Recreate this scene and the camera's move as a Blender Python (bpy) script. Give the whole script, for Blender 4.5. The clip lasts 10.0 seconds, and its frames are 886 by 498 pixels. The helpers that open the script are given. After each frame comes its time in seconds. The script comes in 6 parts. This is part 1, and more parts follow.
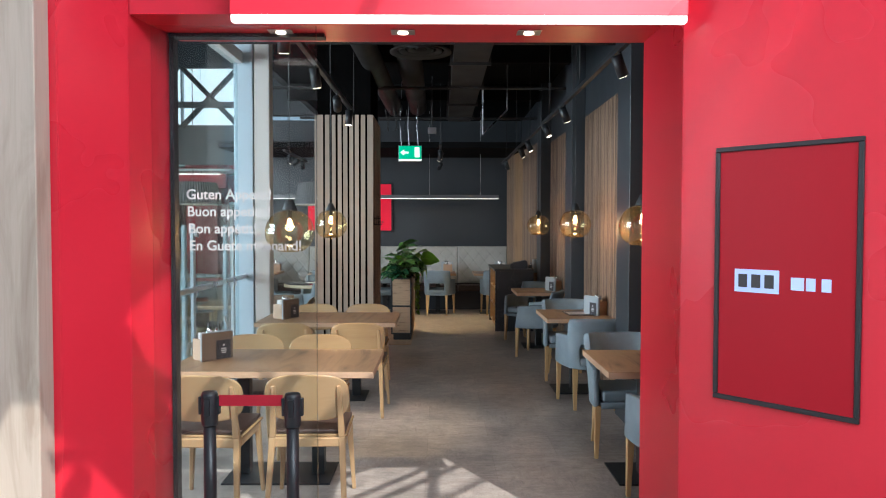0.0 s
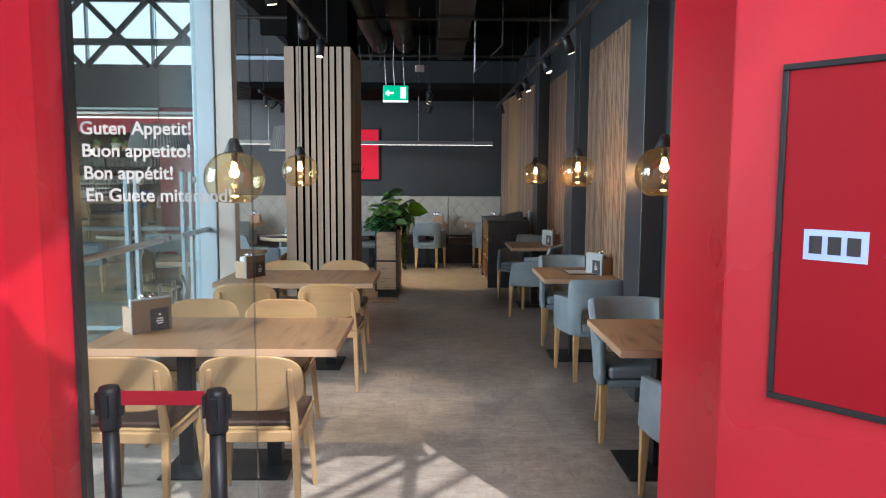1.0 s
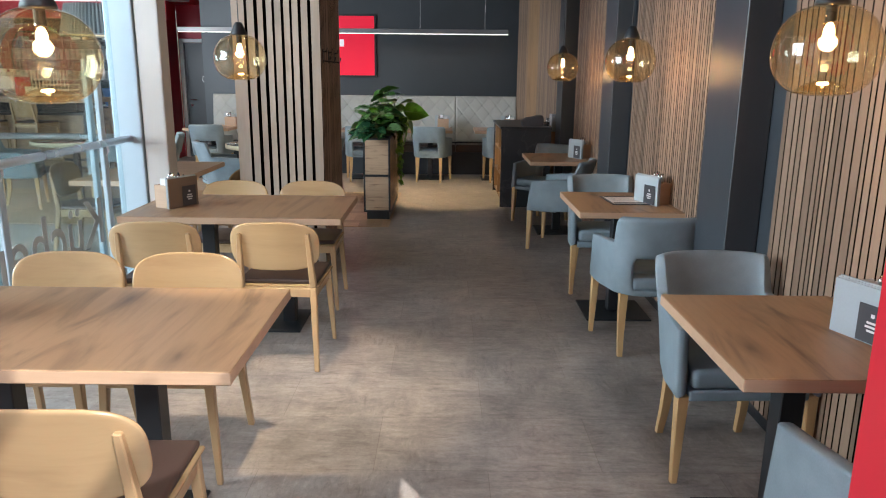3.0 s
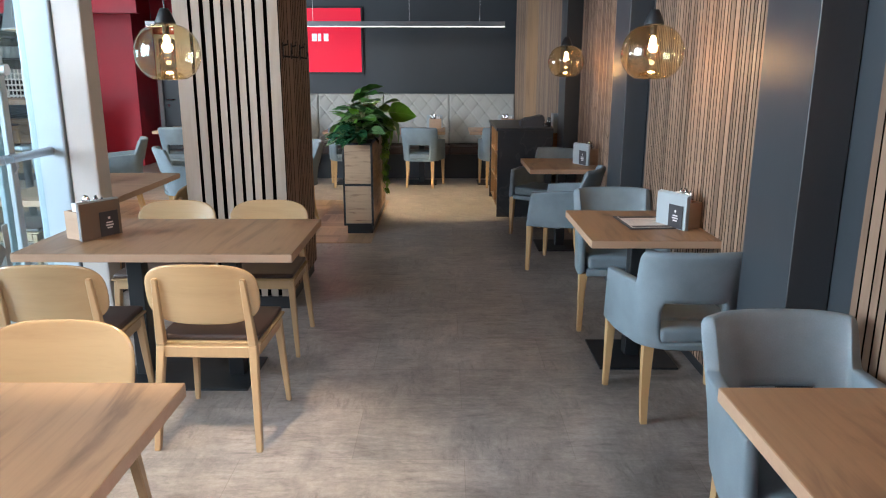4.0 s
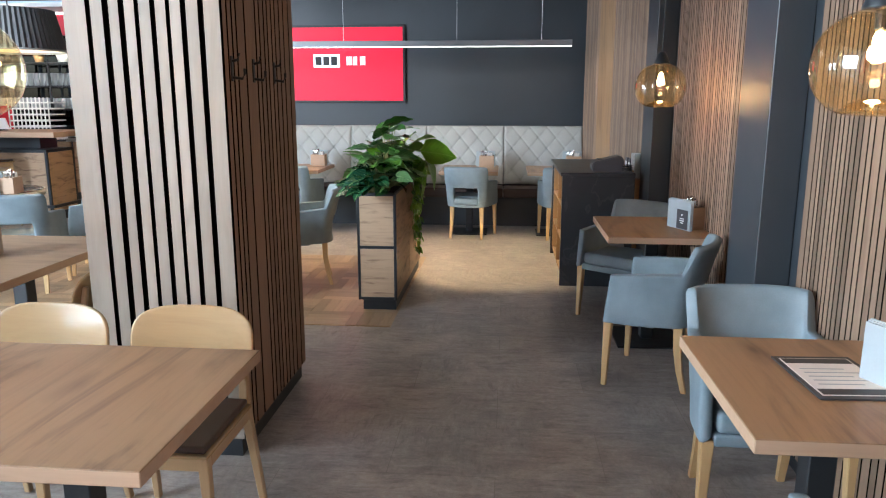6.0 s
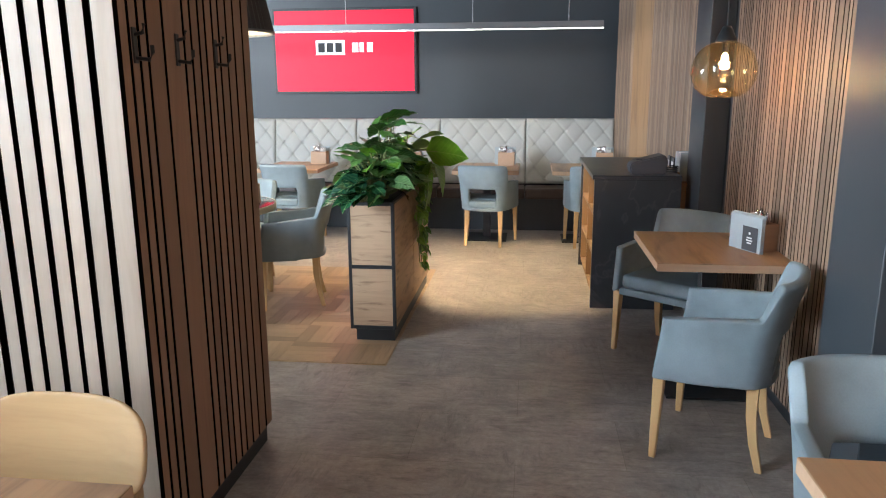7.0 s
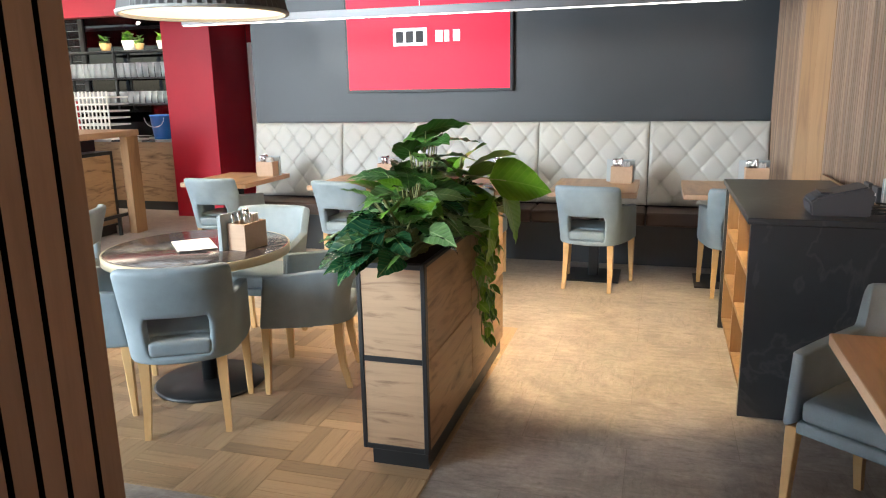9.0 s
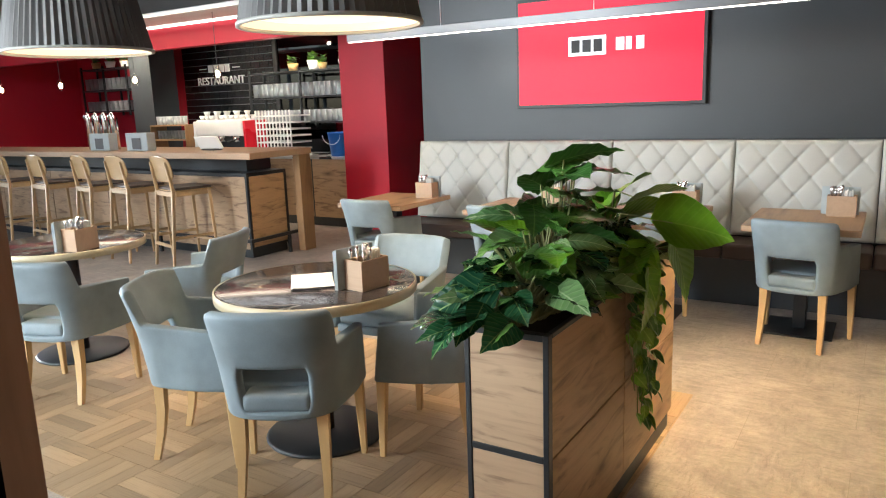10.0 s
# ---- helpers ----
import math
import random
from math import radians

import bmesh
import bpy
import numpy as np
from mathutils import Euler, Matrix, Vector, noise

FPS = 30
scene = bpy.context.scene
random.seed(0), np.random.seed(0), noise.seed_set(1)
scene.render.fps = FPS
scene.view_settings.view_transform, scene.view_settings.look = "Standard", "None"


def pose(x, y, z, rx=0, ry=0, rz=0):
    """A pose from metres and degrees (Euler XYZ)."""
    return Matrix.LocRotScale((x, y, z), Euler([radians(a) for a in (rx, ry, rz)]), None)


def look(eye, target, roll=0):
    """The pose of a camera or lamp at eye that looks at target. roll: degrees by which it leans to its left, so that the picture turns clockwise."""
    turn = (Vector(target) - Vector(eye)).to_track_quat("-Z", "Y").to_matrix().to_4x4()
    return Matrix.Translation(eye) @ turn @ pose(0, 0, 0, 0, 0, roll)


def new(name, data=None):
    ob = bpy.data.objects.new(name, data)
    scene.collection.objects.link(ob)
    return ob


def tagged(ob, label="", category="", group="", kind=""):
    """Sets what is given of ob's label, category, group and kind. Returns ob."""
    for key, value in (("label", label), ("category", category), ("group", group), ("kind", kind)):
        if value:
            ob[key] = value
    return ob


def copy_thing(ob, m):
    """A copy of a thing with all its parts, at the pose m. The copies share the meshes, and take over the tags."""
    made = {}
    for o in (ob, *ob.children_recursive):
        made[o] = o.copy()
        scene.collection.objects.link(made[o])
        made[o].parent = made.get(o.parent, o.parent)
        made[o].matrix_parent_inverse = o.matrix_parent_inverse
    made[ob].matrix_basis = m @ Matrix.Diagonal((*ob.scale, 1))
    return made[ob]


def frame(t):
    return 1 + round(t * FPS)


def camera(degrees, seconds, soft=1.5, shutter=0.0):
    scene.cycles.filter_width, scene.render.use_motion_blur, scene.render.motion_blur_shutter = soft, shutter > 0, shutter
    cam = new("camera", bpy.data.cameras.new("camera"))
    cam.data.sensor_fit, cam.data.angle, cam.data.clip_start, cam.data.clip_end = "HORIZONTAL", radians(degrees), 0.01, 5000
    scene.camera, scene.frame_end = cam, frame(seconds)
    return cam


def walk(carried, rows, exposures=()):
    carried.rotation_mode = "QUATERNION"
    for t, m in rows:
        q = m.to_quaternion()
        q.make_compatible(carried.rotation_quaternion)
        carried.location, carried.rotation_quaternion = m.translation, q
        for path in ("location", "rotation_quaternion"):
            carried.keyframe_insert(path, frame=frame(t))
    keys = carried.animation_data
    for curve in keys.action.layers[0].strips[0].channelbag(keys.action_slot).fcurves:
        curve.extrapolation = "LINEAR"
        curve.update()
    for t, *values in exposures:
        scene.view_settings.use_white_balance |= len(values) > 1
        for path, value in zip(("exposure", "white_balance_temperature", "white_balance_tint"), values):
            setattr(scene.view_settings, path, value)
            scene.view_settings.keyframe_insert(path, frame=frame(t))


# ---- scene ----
cam = camera(63.1, 10.0, soft=1.1)
PATH = [
    (0, (0.082, 0.017, 1.621), (0.093, 2.016, 1.556), 0.1),
    (0.5, (0.094, 0.398, 1.62), (0.115, 2.394, 1.495), 0.2),
    (1, (0.17, 0.81, 1.603), (0.196, 2.8, 1.399), 0.3),
    (1.5, (0.198, 1.214, 1.56), (0.225, 3.193, 1.271), 0.6),
    (2, (0.24, 1.637, 1.568), (0.256, 3.602, 1.2), 0.8),
    (3.5, (0.316, 2.871, 1.537), (0.309, 4.811, 1.053), 0.4),
    (4, (0.376, 3.314, 1.551), (0.373, 5.255, 1.07), 0.1),
    (4.5, (0.364, 3.773, 1.543), (0.357, 5.722, 1.095), 0.1),
    (5, (0.408, 4.194, 1.551), (0.369, 6.149, 1.132), 0.1),
    (5.5, (0.459, 4.613, 1.557), (0.343, 6.568, 1.152), 0.1),
    (7, (0.494, 5.966, 1.545), (0.261, 7.904, 1.111), -0.3),
    (7.5, (0.481, 6.407, 1.563), (0.2, 8.337, 1.119), -0.5),
    (8, (0.556, 6.825, 1.561), (0.214, 8.744, 1.111), -0.7),
    (8.5, (0.563, 7.209, 1.538), (0.152, 9.114, 1.089), -0.7),
    (9, (0.538, 7.612, 1.556), (-0.025, 9.479, 1.113), -1.1),
    (9.5, (0.558, 7.983, 1.569), (-0.236, 9.769, 1.146), -1.4),
    (10, (0.51, 8.292, 1.559), (-0.531, 9.954, 1.166), -2.0),
]
walk(cam, [(t, look(eye, target, roll)) for t, eye, target, roll in PATH], exposures=[(0.0, 0.02, 6200, 10), (1.0, 0.08, 6250, 10), (2.0, 0.20, 6300, 10), (3.5, 0.42, 6100, 10), (5.0, 0.74, 5850, 10), (5.5, 0.88, 5850, 10), (7.5, 1.36, 6150, 10), (8.0, 1.53, 6200, 10), (9.0, 1.40, 6450, 10), (10.0, 1.15, 6700, 10)])

# ---- world, sun, large lights ----
SUN_DIR = Vector((-0.38, 0.64, -0.95)).normalized()
world = bpy.data.worlds.new("sky_world")
scene.world = world
world.use_nodes = True
wn = world.node_tree
sky = wn.nodes.new("ShaderNodeTexSky")
sky.sky_type = "NISHITA"
sky.sun_disc = False
sky.sun_elevation = math.asin(-SUN_DIR.z)
sky.sun_rotation = math.atan2(-SUN_DIR.x, -SUN_DIR.y)
wn.links.new(sky.outputs[0], wn.nodes["Background"].inputs[0])
wn.nodes["Background"].inputs[1].default_value = 0.09

sun = new("sun", bpy.data.lights.new("sun", "SUN"))
sun.data.energy, sun.data.angle, sun.data.color = 5.0, radians(0.35), (1.0, 0.95, 0.88)
sun.matrix_world = look((0, 0, 0), tuple(SUN_DIR))


LEVEL = 0.6                   # all lamps and glowing faces against the sun


def area_lamp(name, eye, target, sx, sy, watts, colour):
    lamp = new(name, bpy.data.lights.new(name, "AREA"))
    lamp.data.shape, lamp.data.size, lamp.data.size_y = "RECTANGLE", sx, sy
    lamp.data.energy, lamp.data.color = watts * LEVEL, colour
    lamp.matrix_world = look(eye, target)
    return lamp


def spot_lamp(name, eye, target, watts, degrees, colour, blend=0.6, radius=0.03):
    lamp = new(name, bpy.data.lights.new(name, "SPOT"))
    lamp.data.energy, lamp.data.spot_size, lamp.data.spot_blend = watts * LEVEL, radians(degrees), blend
    lamp.data.color, lamp.data.shadow_soft_size = colour, radius
    lamp.matrix_world = look(eye, target)
    return lamp


DAY, WARM = (0.82, 0.92, 1.0), (1.0, 0.77, 0.50)
SPOTW = (1.0, 0.86, 0.68)
# added lamp under the unseen hall ceiling, stands in for daylight outside
area_lamp("hall_day_fill", (1.7, -1.4, 5.25), (-0.3, 3.4, 0.6), 2.6, 2.6, 920, DAY)
# added lamp standing free in the atrium, stands in for daylight through the glazing
area_lamp("atrium_day_fill", (-6.4, 4.1, 2.5), (0.8, 7.0, 0.4), 4.0, 3.2, 1180, DAY)
# added daylight lamp at an unseen window, narrowed towards the armchairs
far_lamp = area_lamp("far_day_fill", (-12.2, 10.0, 1.75), (0.0, 9.7, 0.7), 4.0, 2.5, 140, DAY)
far_lamp.data.spread = radians(70)

# ---- materials ----


def ramp(nt, fac, stops):
    r = nt.nodes.new("ShaderNodeValToRGB")
    el = r.color_ramp.elements
    while len(el) < len(stops):
        el.new(0.5)
    for e, (p, c) in zip(el, stops):
        e.position, e.color = p, (*c, 1.0)
    nt.links.new(fac, r.inputs[0])
    return r.outputs[0]


def coords(nt, world_space, scale, jitter=40.0):
    if world_space:
        src = nt.nodes.new("ShaderNodeNewGeometry").outputs["Position"]
    else:
        src = nt.nodes.new("ShaderNodeTexCoord").outputs["Object"]
    info = nt.nodes.new("ShaderNodeObjectInfo")
    mul = nt.nodes.new("ShaderNodeMath")
    mul.operation = "MULTIPLY"
    mul.inputs[1].default_value = jitter
    nt.links.new(info.outputs["Random"], mul.inputs[0])
    add = nt.nodes.new("ShaderNodeVectorMath")
    add.operation = "ADD"
    nt.links.new(src, add.inputs[0])
    nt.links.new(mul.outputs[0], add.inputs[1])
    m = nt.nodes.new("ShaderNodeMapping")
    m.inputs["Scale"].default_value = scale
    nt.links.new(add.outputs[0], m.inputs["Vector"])
    return m.outputs[0], info.outputs["Random"]


def noise_tex(nt, vec, scale, detail=4.0, distortion=0.0, rough=0.55):
    n = nt.nodes.new("ShaderNodeTexNoise")
    n.inputs["Scale"].default_value = scale
    n.inputs["Detail"].default_value = detail
    n.inputs["Distortion"].default_value = distortion
    n.inputs["Roughness"].default_value = rough
    nt.links.new(vec, n.inputs["Vector"])
    return n.outputs[0]


def mix(nt, mode, fac, a, b):
    m = nt.nodes.new("ShaderNodeMix")
    m.data_type, m.blend_type = "RGBA", mode
    if isinstance(fac, float):
        m.inputs[0].default_value = fac
    else:
        nt.links.new(fac, m.inputs[0])
    for k, v in ((6, a), (7, b)):
        if isinstance(v, tuple):
            m.inputs[k].default_value = (*v, 1.0)
        else:
            nt.links.new(v, m.inputs[k])
    return m.outputs[2]


def bump(nt, bs, height, strength, dist=0.002):
    b = nt.nodes.new("ShaderNodeBump")
    b.inputs["Strength"].default_value, b.inputs["Distance"].default_value = strength, dist
    nt.links.new(height, b.inputs["Height"])
    nt.links.new(b.outputs[0], bs.inputs["Normal"])


def base(name, rough=0.5, metal=0.0):
    m = bpy.data.materials.new(name)
    m.use_nodes = True
    bs = m.node_tree.nodes["Principled BSDF"]
    bs.inputs["Roughness"].default_value, bs.inputs["Metallic"].default_value = rough, metal
    return m, m.node_tree, bs


def plain(name, c, rough=0.5, metal=0.0, var=0.12, scale=9.0, bumps=0.15, world_space=False, spec=None):
    """A painted, cast or woven surface with two scales of variation."""
    m, nt, bs = base(name, rough, metal)
    vec, rnd = coords(nt, world_space, (1, 1, 1))
    big, fine = noise_tex(nt, vec, scale * 0.25, 3), noise_tex(nt, vec, scale * 12, 3)
    lo, hi = tuple(v * (1 - var) for v in c), tuple(min(1, v * (1 + var)) for v in c)
    col = ramp(nt, big, [(0.3, lo), (0.7, hi)])
    col = mix(nt, "MULTIPLY", 0.5 * min(1, var * 4), col, ramp(nt, fine, [(0.3, (0.8, 0.8, 0.8)), (0.7, (1, 1, 1))]))
    nt.links.new(col, bs.inputs["Base Color"])
    rr = ramp(nt, big, [(0.3, (max(0, rough - 0.06),) * 3), (0.7, (min(1, rough + 0.06),) * 3)])
    nt.links.new(rr, bs.inputs["Roughness"])
    if spec is not None:
        bs.inputs["Specular IOR Level"].default_value = spec
    if bumps:
        bump(nt, bs, fine, bumps, 0.001)
    return m


def wood(name, light, dark, axis="z", rough=0.45, streak=0.5, world_space=False, spread=0.25, fine=1.0, knots=0.0, veins=1.0):
    """Planed wood: fine grain along one axis, broad tone bands and dark streaks."""
    m, nt, bs = base(name, rough)
    k = "xyz".index(axis)
    s1 = [26.0 * fine] * 3
    s1[k] = 1.3
    s2 = [4.2 * veins] * 3
    s2[k] = 0.8 * veins
    v1, rnd = coords(nt, world_space, tuple(s1))
    v2, _ = coords(nt, world_space, tuple(s2))
    g = noise_tex(nt, v1, 2.0, 6, 0.6)
    b = noise_tex(nt, v2, 1.3, 5, 1.6)
    mid = tuple(p * 0.75 + q * 0.25 for p, q in zip(light, dark))
    col = ramp(nt, g, [(0.25, mid), (0.55, light), (0.8, tuple(v * 0.93 for v in light))])
    if streak:
        col = mix(nt, "MIX", ramp(nt, b, [(0.50, (0, 0, 0)), (0.58, (streak * 0.35,) * 3), (0.70, (streak,) * 3)]), col, dark)
    if knots:
        s3 = [7.0] * 3
        s3[k] = 2.2
        v3, _ = coords(nt, world_space, tuple(s3))
        vo = nt.nodes.new("ShaderNodeTexVoronoi")
        vo.inputs["Scale"].default_value = 0.75
        warp = mix(nt, "LINEAR_LIGHT", 0.12, v3, noise_tex(nt, v3, 2.5, 3))
        nt.links.new(warp, vo.inputs["Vector"])
        col = mix(nt, "MIX", ramp(nt, vo.outputs["Distance"], [(0.03, (knots,) * 3), (0.10, (knots * 0.5,) * 3), (0.26, (0, 0, 0))]), col, tuple(v * 0.55 for v in dark))
    tone = ramp(nt, rnd, [(0.0, (1 - spread,) * 3), (1.0, (1 + 0.0,) * 3)])
    col = mix(nt, "MULTIPLY", 1.0, col, tone)
    nt.links.new(col, bs.inputs["Base Color"])
    bump(nt, bs, g, 0.12, 0.001)
    return m


def emit(name, c, strength):
    m, nt, bs = base(name, 0.4)
    bs.inputs["Base Color"].default_value = (*c, 1)
    bs.inputs["Emission Color"].default_value = (*c, 1)
    bs.inputs["Emission Strength"].default_value = strength * LEVEL
    bs.inputs["Specular IOR Level"].default_value = 0.25
    return m


def glass(name, tint, rough=0.0, haze=None, ior=1.5, rim=1.0):
    """Thin glass: clear with the mirror sheen of a pane."""
    m = bpy.data.materials.new(name)
    m.use_nodes = True
    nt = m.node_tree
    nt.nodes.clear()
    out = nt.nodes.new("ShaderNodeOutputMaterial")
    tr, gl = nt.nodes.new("ShaderNodeBsdfTransparent"), nt.nodes.new("ShaderNodeBsdfGlossy")
    tr.inputs[0].default_value = (*tint, 1)
    gl.inputs["Roughness"].default_value = rough
    face = nt.nodes.new("ShaderNodeLayerWeight")
    face.inputs[0].default_value = 0.5
    steep, fr = nt.nodes.new("ShaderNodeMath"), nt.nodes.new("ShaderNodeMath")
    steep.operation, fr.operation = "POWER", "MULTIPLY_ADD"
    steep.inputs[1].default_value = 4.5
    f0 = ((ior - 1) / (ior + 1)) ** 2
    fr.inputs[1].default_value, fr.inputs[2].default_value = (1 - f0) * rim, f0
    nt.links.new(face.outputs["Facing"], steep.inputs[0])
    nt.links.new(steep.outputs[0], fr.inputs[0])
    mx = nt.nodes.new("ShaderNodeMixShader")
    nt.links.new(fr.outputs[0], mx.inputs[0])
    nt.links.new(tr.outputs[0], mx.inputs[1])
    nt.links.new(gl.outputs[0], mx.inputs[2])
    last = mx.outputs[0]
    if haze:
        tl, m2 = nt.nodes.new("ShaderNodeBsdfTranslucent"), nt.nodes.new("ShaderNodeMixShader")
        tl.inputs[0].default_value = (*haze[1], 1)
        m2.inputs[0].default_value = haze[0]
        nt.links.new(last, m2.inputs[1])
        nt.links.new(tl.outputs[0], m2.inputs[2])
        last = m2.outputs[0]
    nt.links.new(last, out.inputs[0])
    return m


RED = plain("red_lacquer", (0.63, 0.020, 0.040), 0.29, var=0.05, bumps=0.03, scale=4, world_space=True)
RED_MATT = plain("red_wall_paint", (0.42, 0.008, 0.025), 0.5, var=0.08, bumps=0.08, world_space=True)
CHARCOAL = plain("charcoal_wall_paint", (0.036, 0.044, 0.051), 0.42, var=0.10, bumps=0.12, scale=5, world_space=True)
BLACK = plain("black_powder_coat", (0.014, 0.017, 0.020), 0.42, var=0.15)
CEIL = plain("black_ceiling_paint", (0.006, 0.006, 0.0062), 0.9, var=0.3, spec=0.1, world_space=True)
DUCT = plain("dark_duct_metal", (0.013, 0.0125, 0.012), 0.55, 0.1, var=0.25, world_space=True)
WHITE = plain("white_paint", (0.74, 0.74, 0.73), 0.5, var=0.06, world_space=True)
STEELBLUE = plain("painted_steel_post", (0.38, 0.46, 0.51), 0.4, 0.1, var=0.06, world_space=True)
POSTWHITE = plain("off_white_post_paint", (0.50, 0.475, 0.44), 0.5, var=0.06, world_space=True)
STEEL = plain("brushed_steel", (0.66, 0.67, 0.68), 0.3, 1.0, var=0.08)
CHROME = plain("chrome", (0.8, 0.8, 0.8), 0.12, 1.0, var=0.05, bumps=0)
OAK_TOP = wood("oak_tabletop", (0.345, 0.215, 0.118), (0.10, 0.058, 0.036), "y", 0.40, 0.8, spread=0.1, knots=0.75)
OAK_EDGE = wood("oak_edge", (0.46, 0.305, 0.195), (0.30, 0.18, 0.11), "x", 0.5, 0.3, spread=0.08)
BEECH = wood("beech_chair", (0.41, 0.268, 0.138), (0.31, 0.195, 0.10), "z", 0.36, 0.35, spread=0.06)
BEECH_BACK = wood("beech_veneer", (0.405, 0.272, 0.142), (0.30, 0.195, 0.10), "x", 0.22, 0.55, spread=0.06)
LEGWOOD = wood("pale_leg_wood", (0.55, 0.36, 0.165), (0.42, 0.26, 0.11), "z", 0.4, 0.2, spread=0.06)
SLAT = wood("oak_slat", (0.315, 0.212, 0.144), (0.15, 0.09, 0.058), "z", 0.5, 0.5, True, 0.5)
# column slats: daylight on the front is put into this paler tone
SLAT_LIT = wood("daylit_oak_slat", (0.40, 0.33, 0.265), (0.27, 0.21, 0.157), "z", 0.45, 0.45, True, 0.2)
# the same oak on the column's side, its shade put into a darker brown
SLAT_SHADED = wood("shaded_oak_slat", (0.32, 0.195, 0.128), (0.17, 0.098, 0.06), "z", 0.55, 0.4, True, 0.25)
BOARD = wood("oak_board", (0.31, 0.185, 0.092), (0.14, 0.076, 0.038), "z", 0.5, 0.6, True, 0.1)
PANEL = wood("rustic_oak_panel", (0.44, 0.28, 0.155), (0.14, 0.08, 0.045), "y", 0.5, 0.85, True, 0.12, knots=0.8, veins=2.2)
PANEL_X = wood("rustic_oak_front", (0.42, 0.285, 0.175), (0.15, 0.09, 0.055), "x", 0.5, 0.85, True, 0.12, knots=0.8, veins=3.0)
PARQ = wood("parquet_oak", (0.46, 0.315, 0.180), (0.24, 0.15, 0.08), "x", 0.38, 0.55, False, 0.45)
PARQ_Y = wood("parquet_oak_cross", (0.46, 0.315, 0.180), (0.24, 0.15, 0.08), "y", 0.38, 0.55, False, 0.45)
GREYFAB = plain("grey_blue_leatherette", (0.192, 0.246, 0.276), 0.55, var=0.22, scale=16, bumps=0.35)
BROWNPAD = plain("dark_brown_leatherette", (0.050, 0.030, 0.024), 0.42, var=0.15, scale=14, bumps=0.2)
CREAM = plain("cream_leatherette", (0.365, 0.37, 0.345), 0.45, var=0.07, scale=10, bumps=0.2)
PAPER = plain("paper", (0.66, 0.655, 0.64), 0.7, var=0.05)
BROWNCARD = plain("brown_menu_board", (0.16, 0.115, 0.08), 0.5, var=0.15)
BLUEPAPER = plain("folder_blue_grey", (0.34, 0.39, 0.41), 0.6, var=0.08)
DARKCARD = plain("dark_card", (0.04, 0.04, 0.045), 0.5, var=0.1)
SOIL = plain("dark_soil", (0.02, 0.017, 0.013), 0.9, var=0.3, scale=40, bumps=0.6)
BLUEPLAST = plain("blue_plastic", (0.01, 0.12, 0.42), 0.35, var=0.05)
GREENSIGN = emit("exit_green", (0.0, 0.42, 0.22), 1.1)
SIGNWHITE = emit("exit_white", (0.9, 1.0, 0.95), 1.3)
LED = emit("led_white", (1.0, 0.95, 0.88), 3.0)
LED_SOFT = emit("led_diffuser", (1.0, 0.88, 0.70), 0.85)
SPOTFACE = emit("spot_face", (1.0, 0.86, 0.66), 10.0)
BULB = emit("bulb_filament", (1.0, 0.72, 0.40), 24.0)
SHADE_IN = emit("shade_lining_lit", (1.0, 0.84, 0.62), 0.55)
SCREENRED = emit("screen_red", (0.80, 0.010, 0.042), 0.68)
SCREENDARK = emit("screen_deep_red", (0.36, 0.005, 0.016), 0.10)
SCREENWHITE = emit("screen_white", (0.85, 0.88, 0.92), 0.7)
SCREENBLUE = emit("screen_pale_blue", (0.40, 0.52, 0.85), 0.6)
LETTER = plain("white_lettering", (0.82, 0.82, 0.80), 0.6, var=0.03)
WINDOWGLASS = glass("window_glass", (0.955, 0.98, 0.975), ior=1.4, rim=0.7)
AMBER = glass("amber_glass", (0.955, 0.88, 0.68), haze=(0.012, (1.0, 0.74, 0.42)), ior=2.1)
AMBER_GLINT = glass("amber_glint_glass", (0.95, 0.88, 0.70), haze=(0.012, (1.0, 0.72, 0.38)), ior=2.4)
COATED = glass("coated_window_glass", (0.84, 0.90, 0.90), ior=1.3, rim=0.55)
GLASSLETTER = plain("frosted_lettering", (0.42, 0.42, 0.41), 0.6, var=0.03)
GAP = plain("black_gap_backing", (0.004, 0.004, 0.004), 0.95, var=0.1, spec=0.0)
# white translucent share puts the bright shine of lit glasses into the material
GLASSWARE = glass("drinking_glass", (0.92, 0.94, 0.95), haze=(0.45, (0.92, 0.96, 1.0)), ior=1.8)
CLEAR = glass("clear_glass", (0.86, 0.89, 0.90), ior=1.5)
SKYPANE = emit("daylight_pane", (0.86, 0.93, 1.0), 2.2)
SHADE_OUT = plain("grey_pleated_fabric", (0.105, 0.105, 0.105), 0.42, var=0.1)


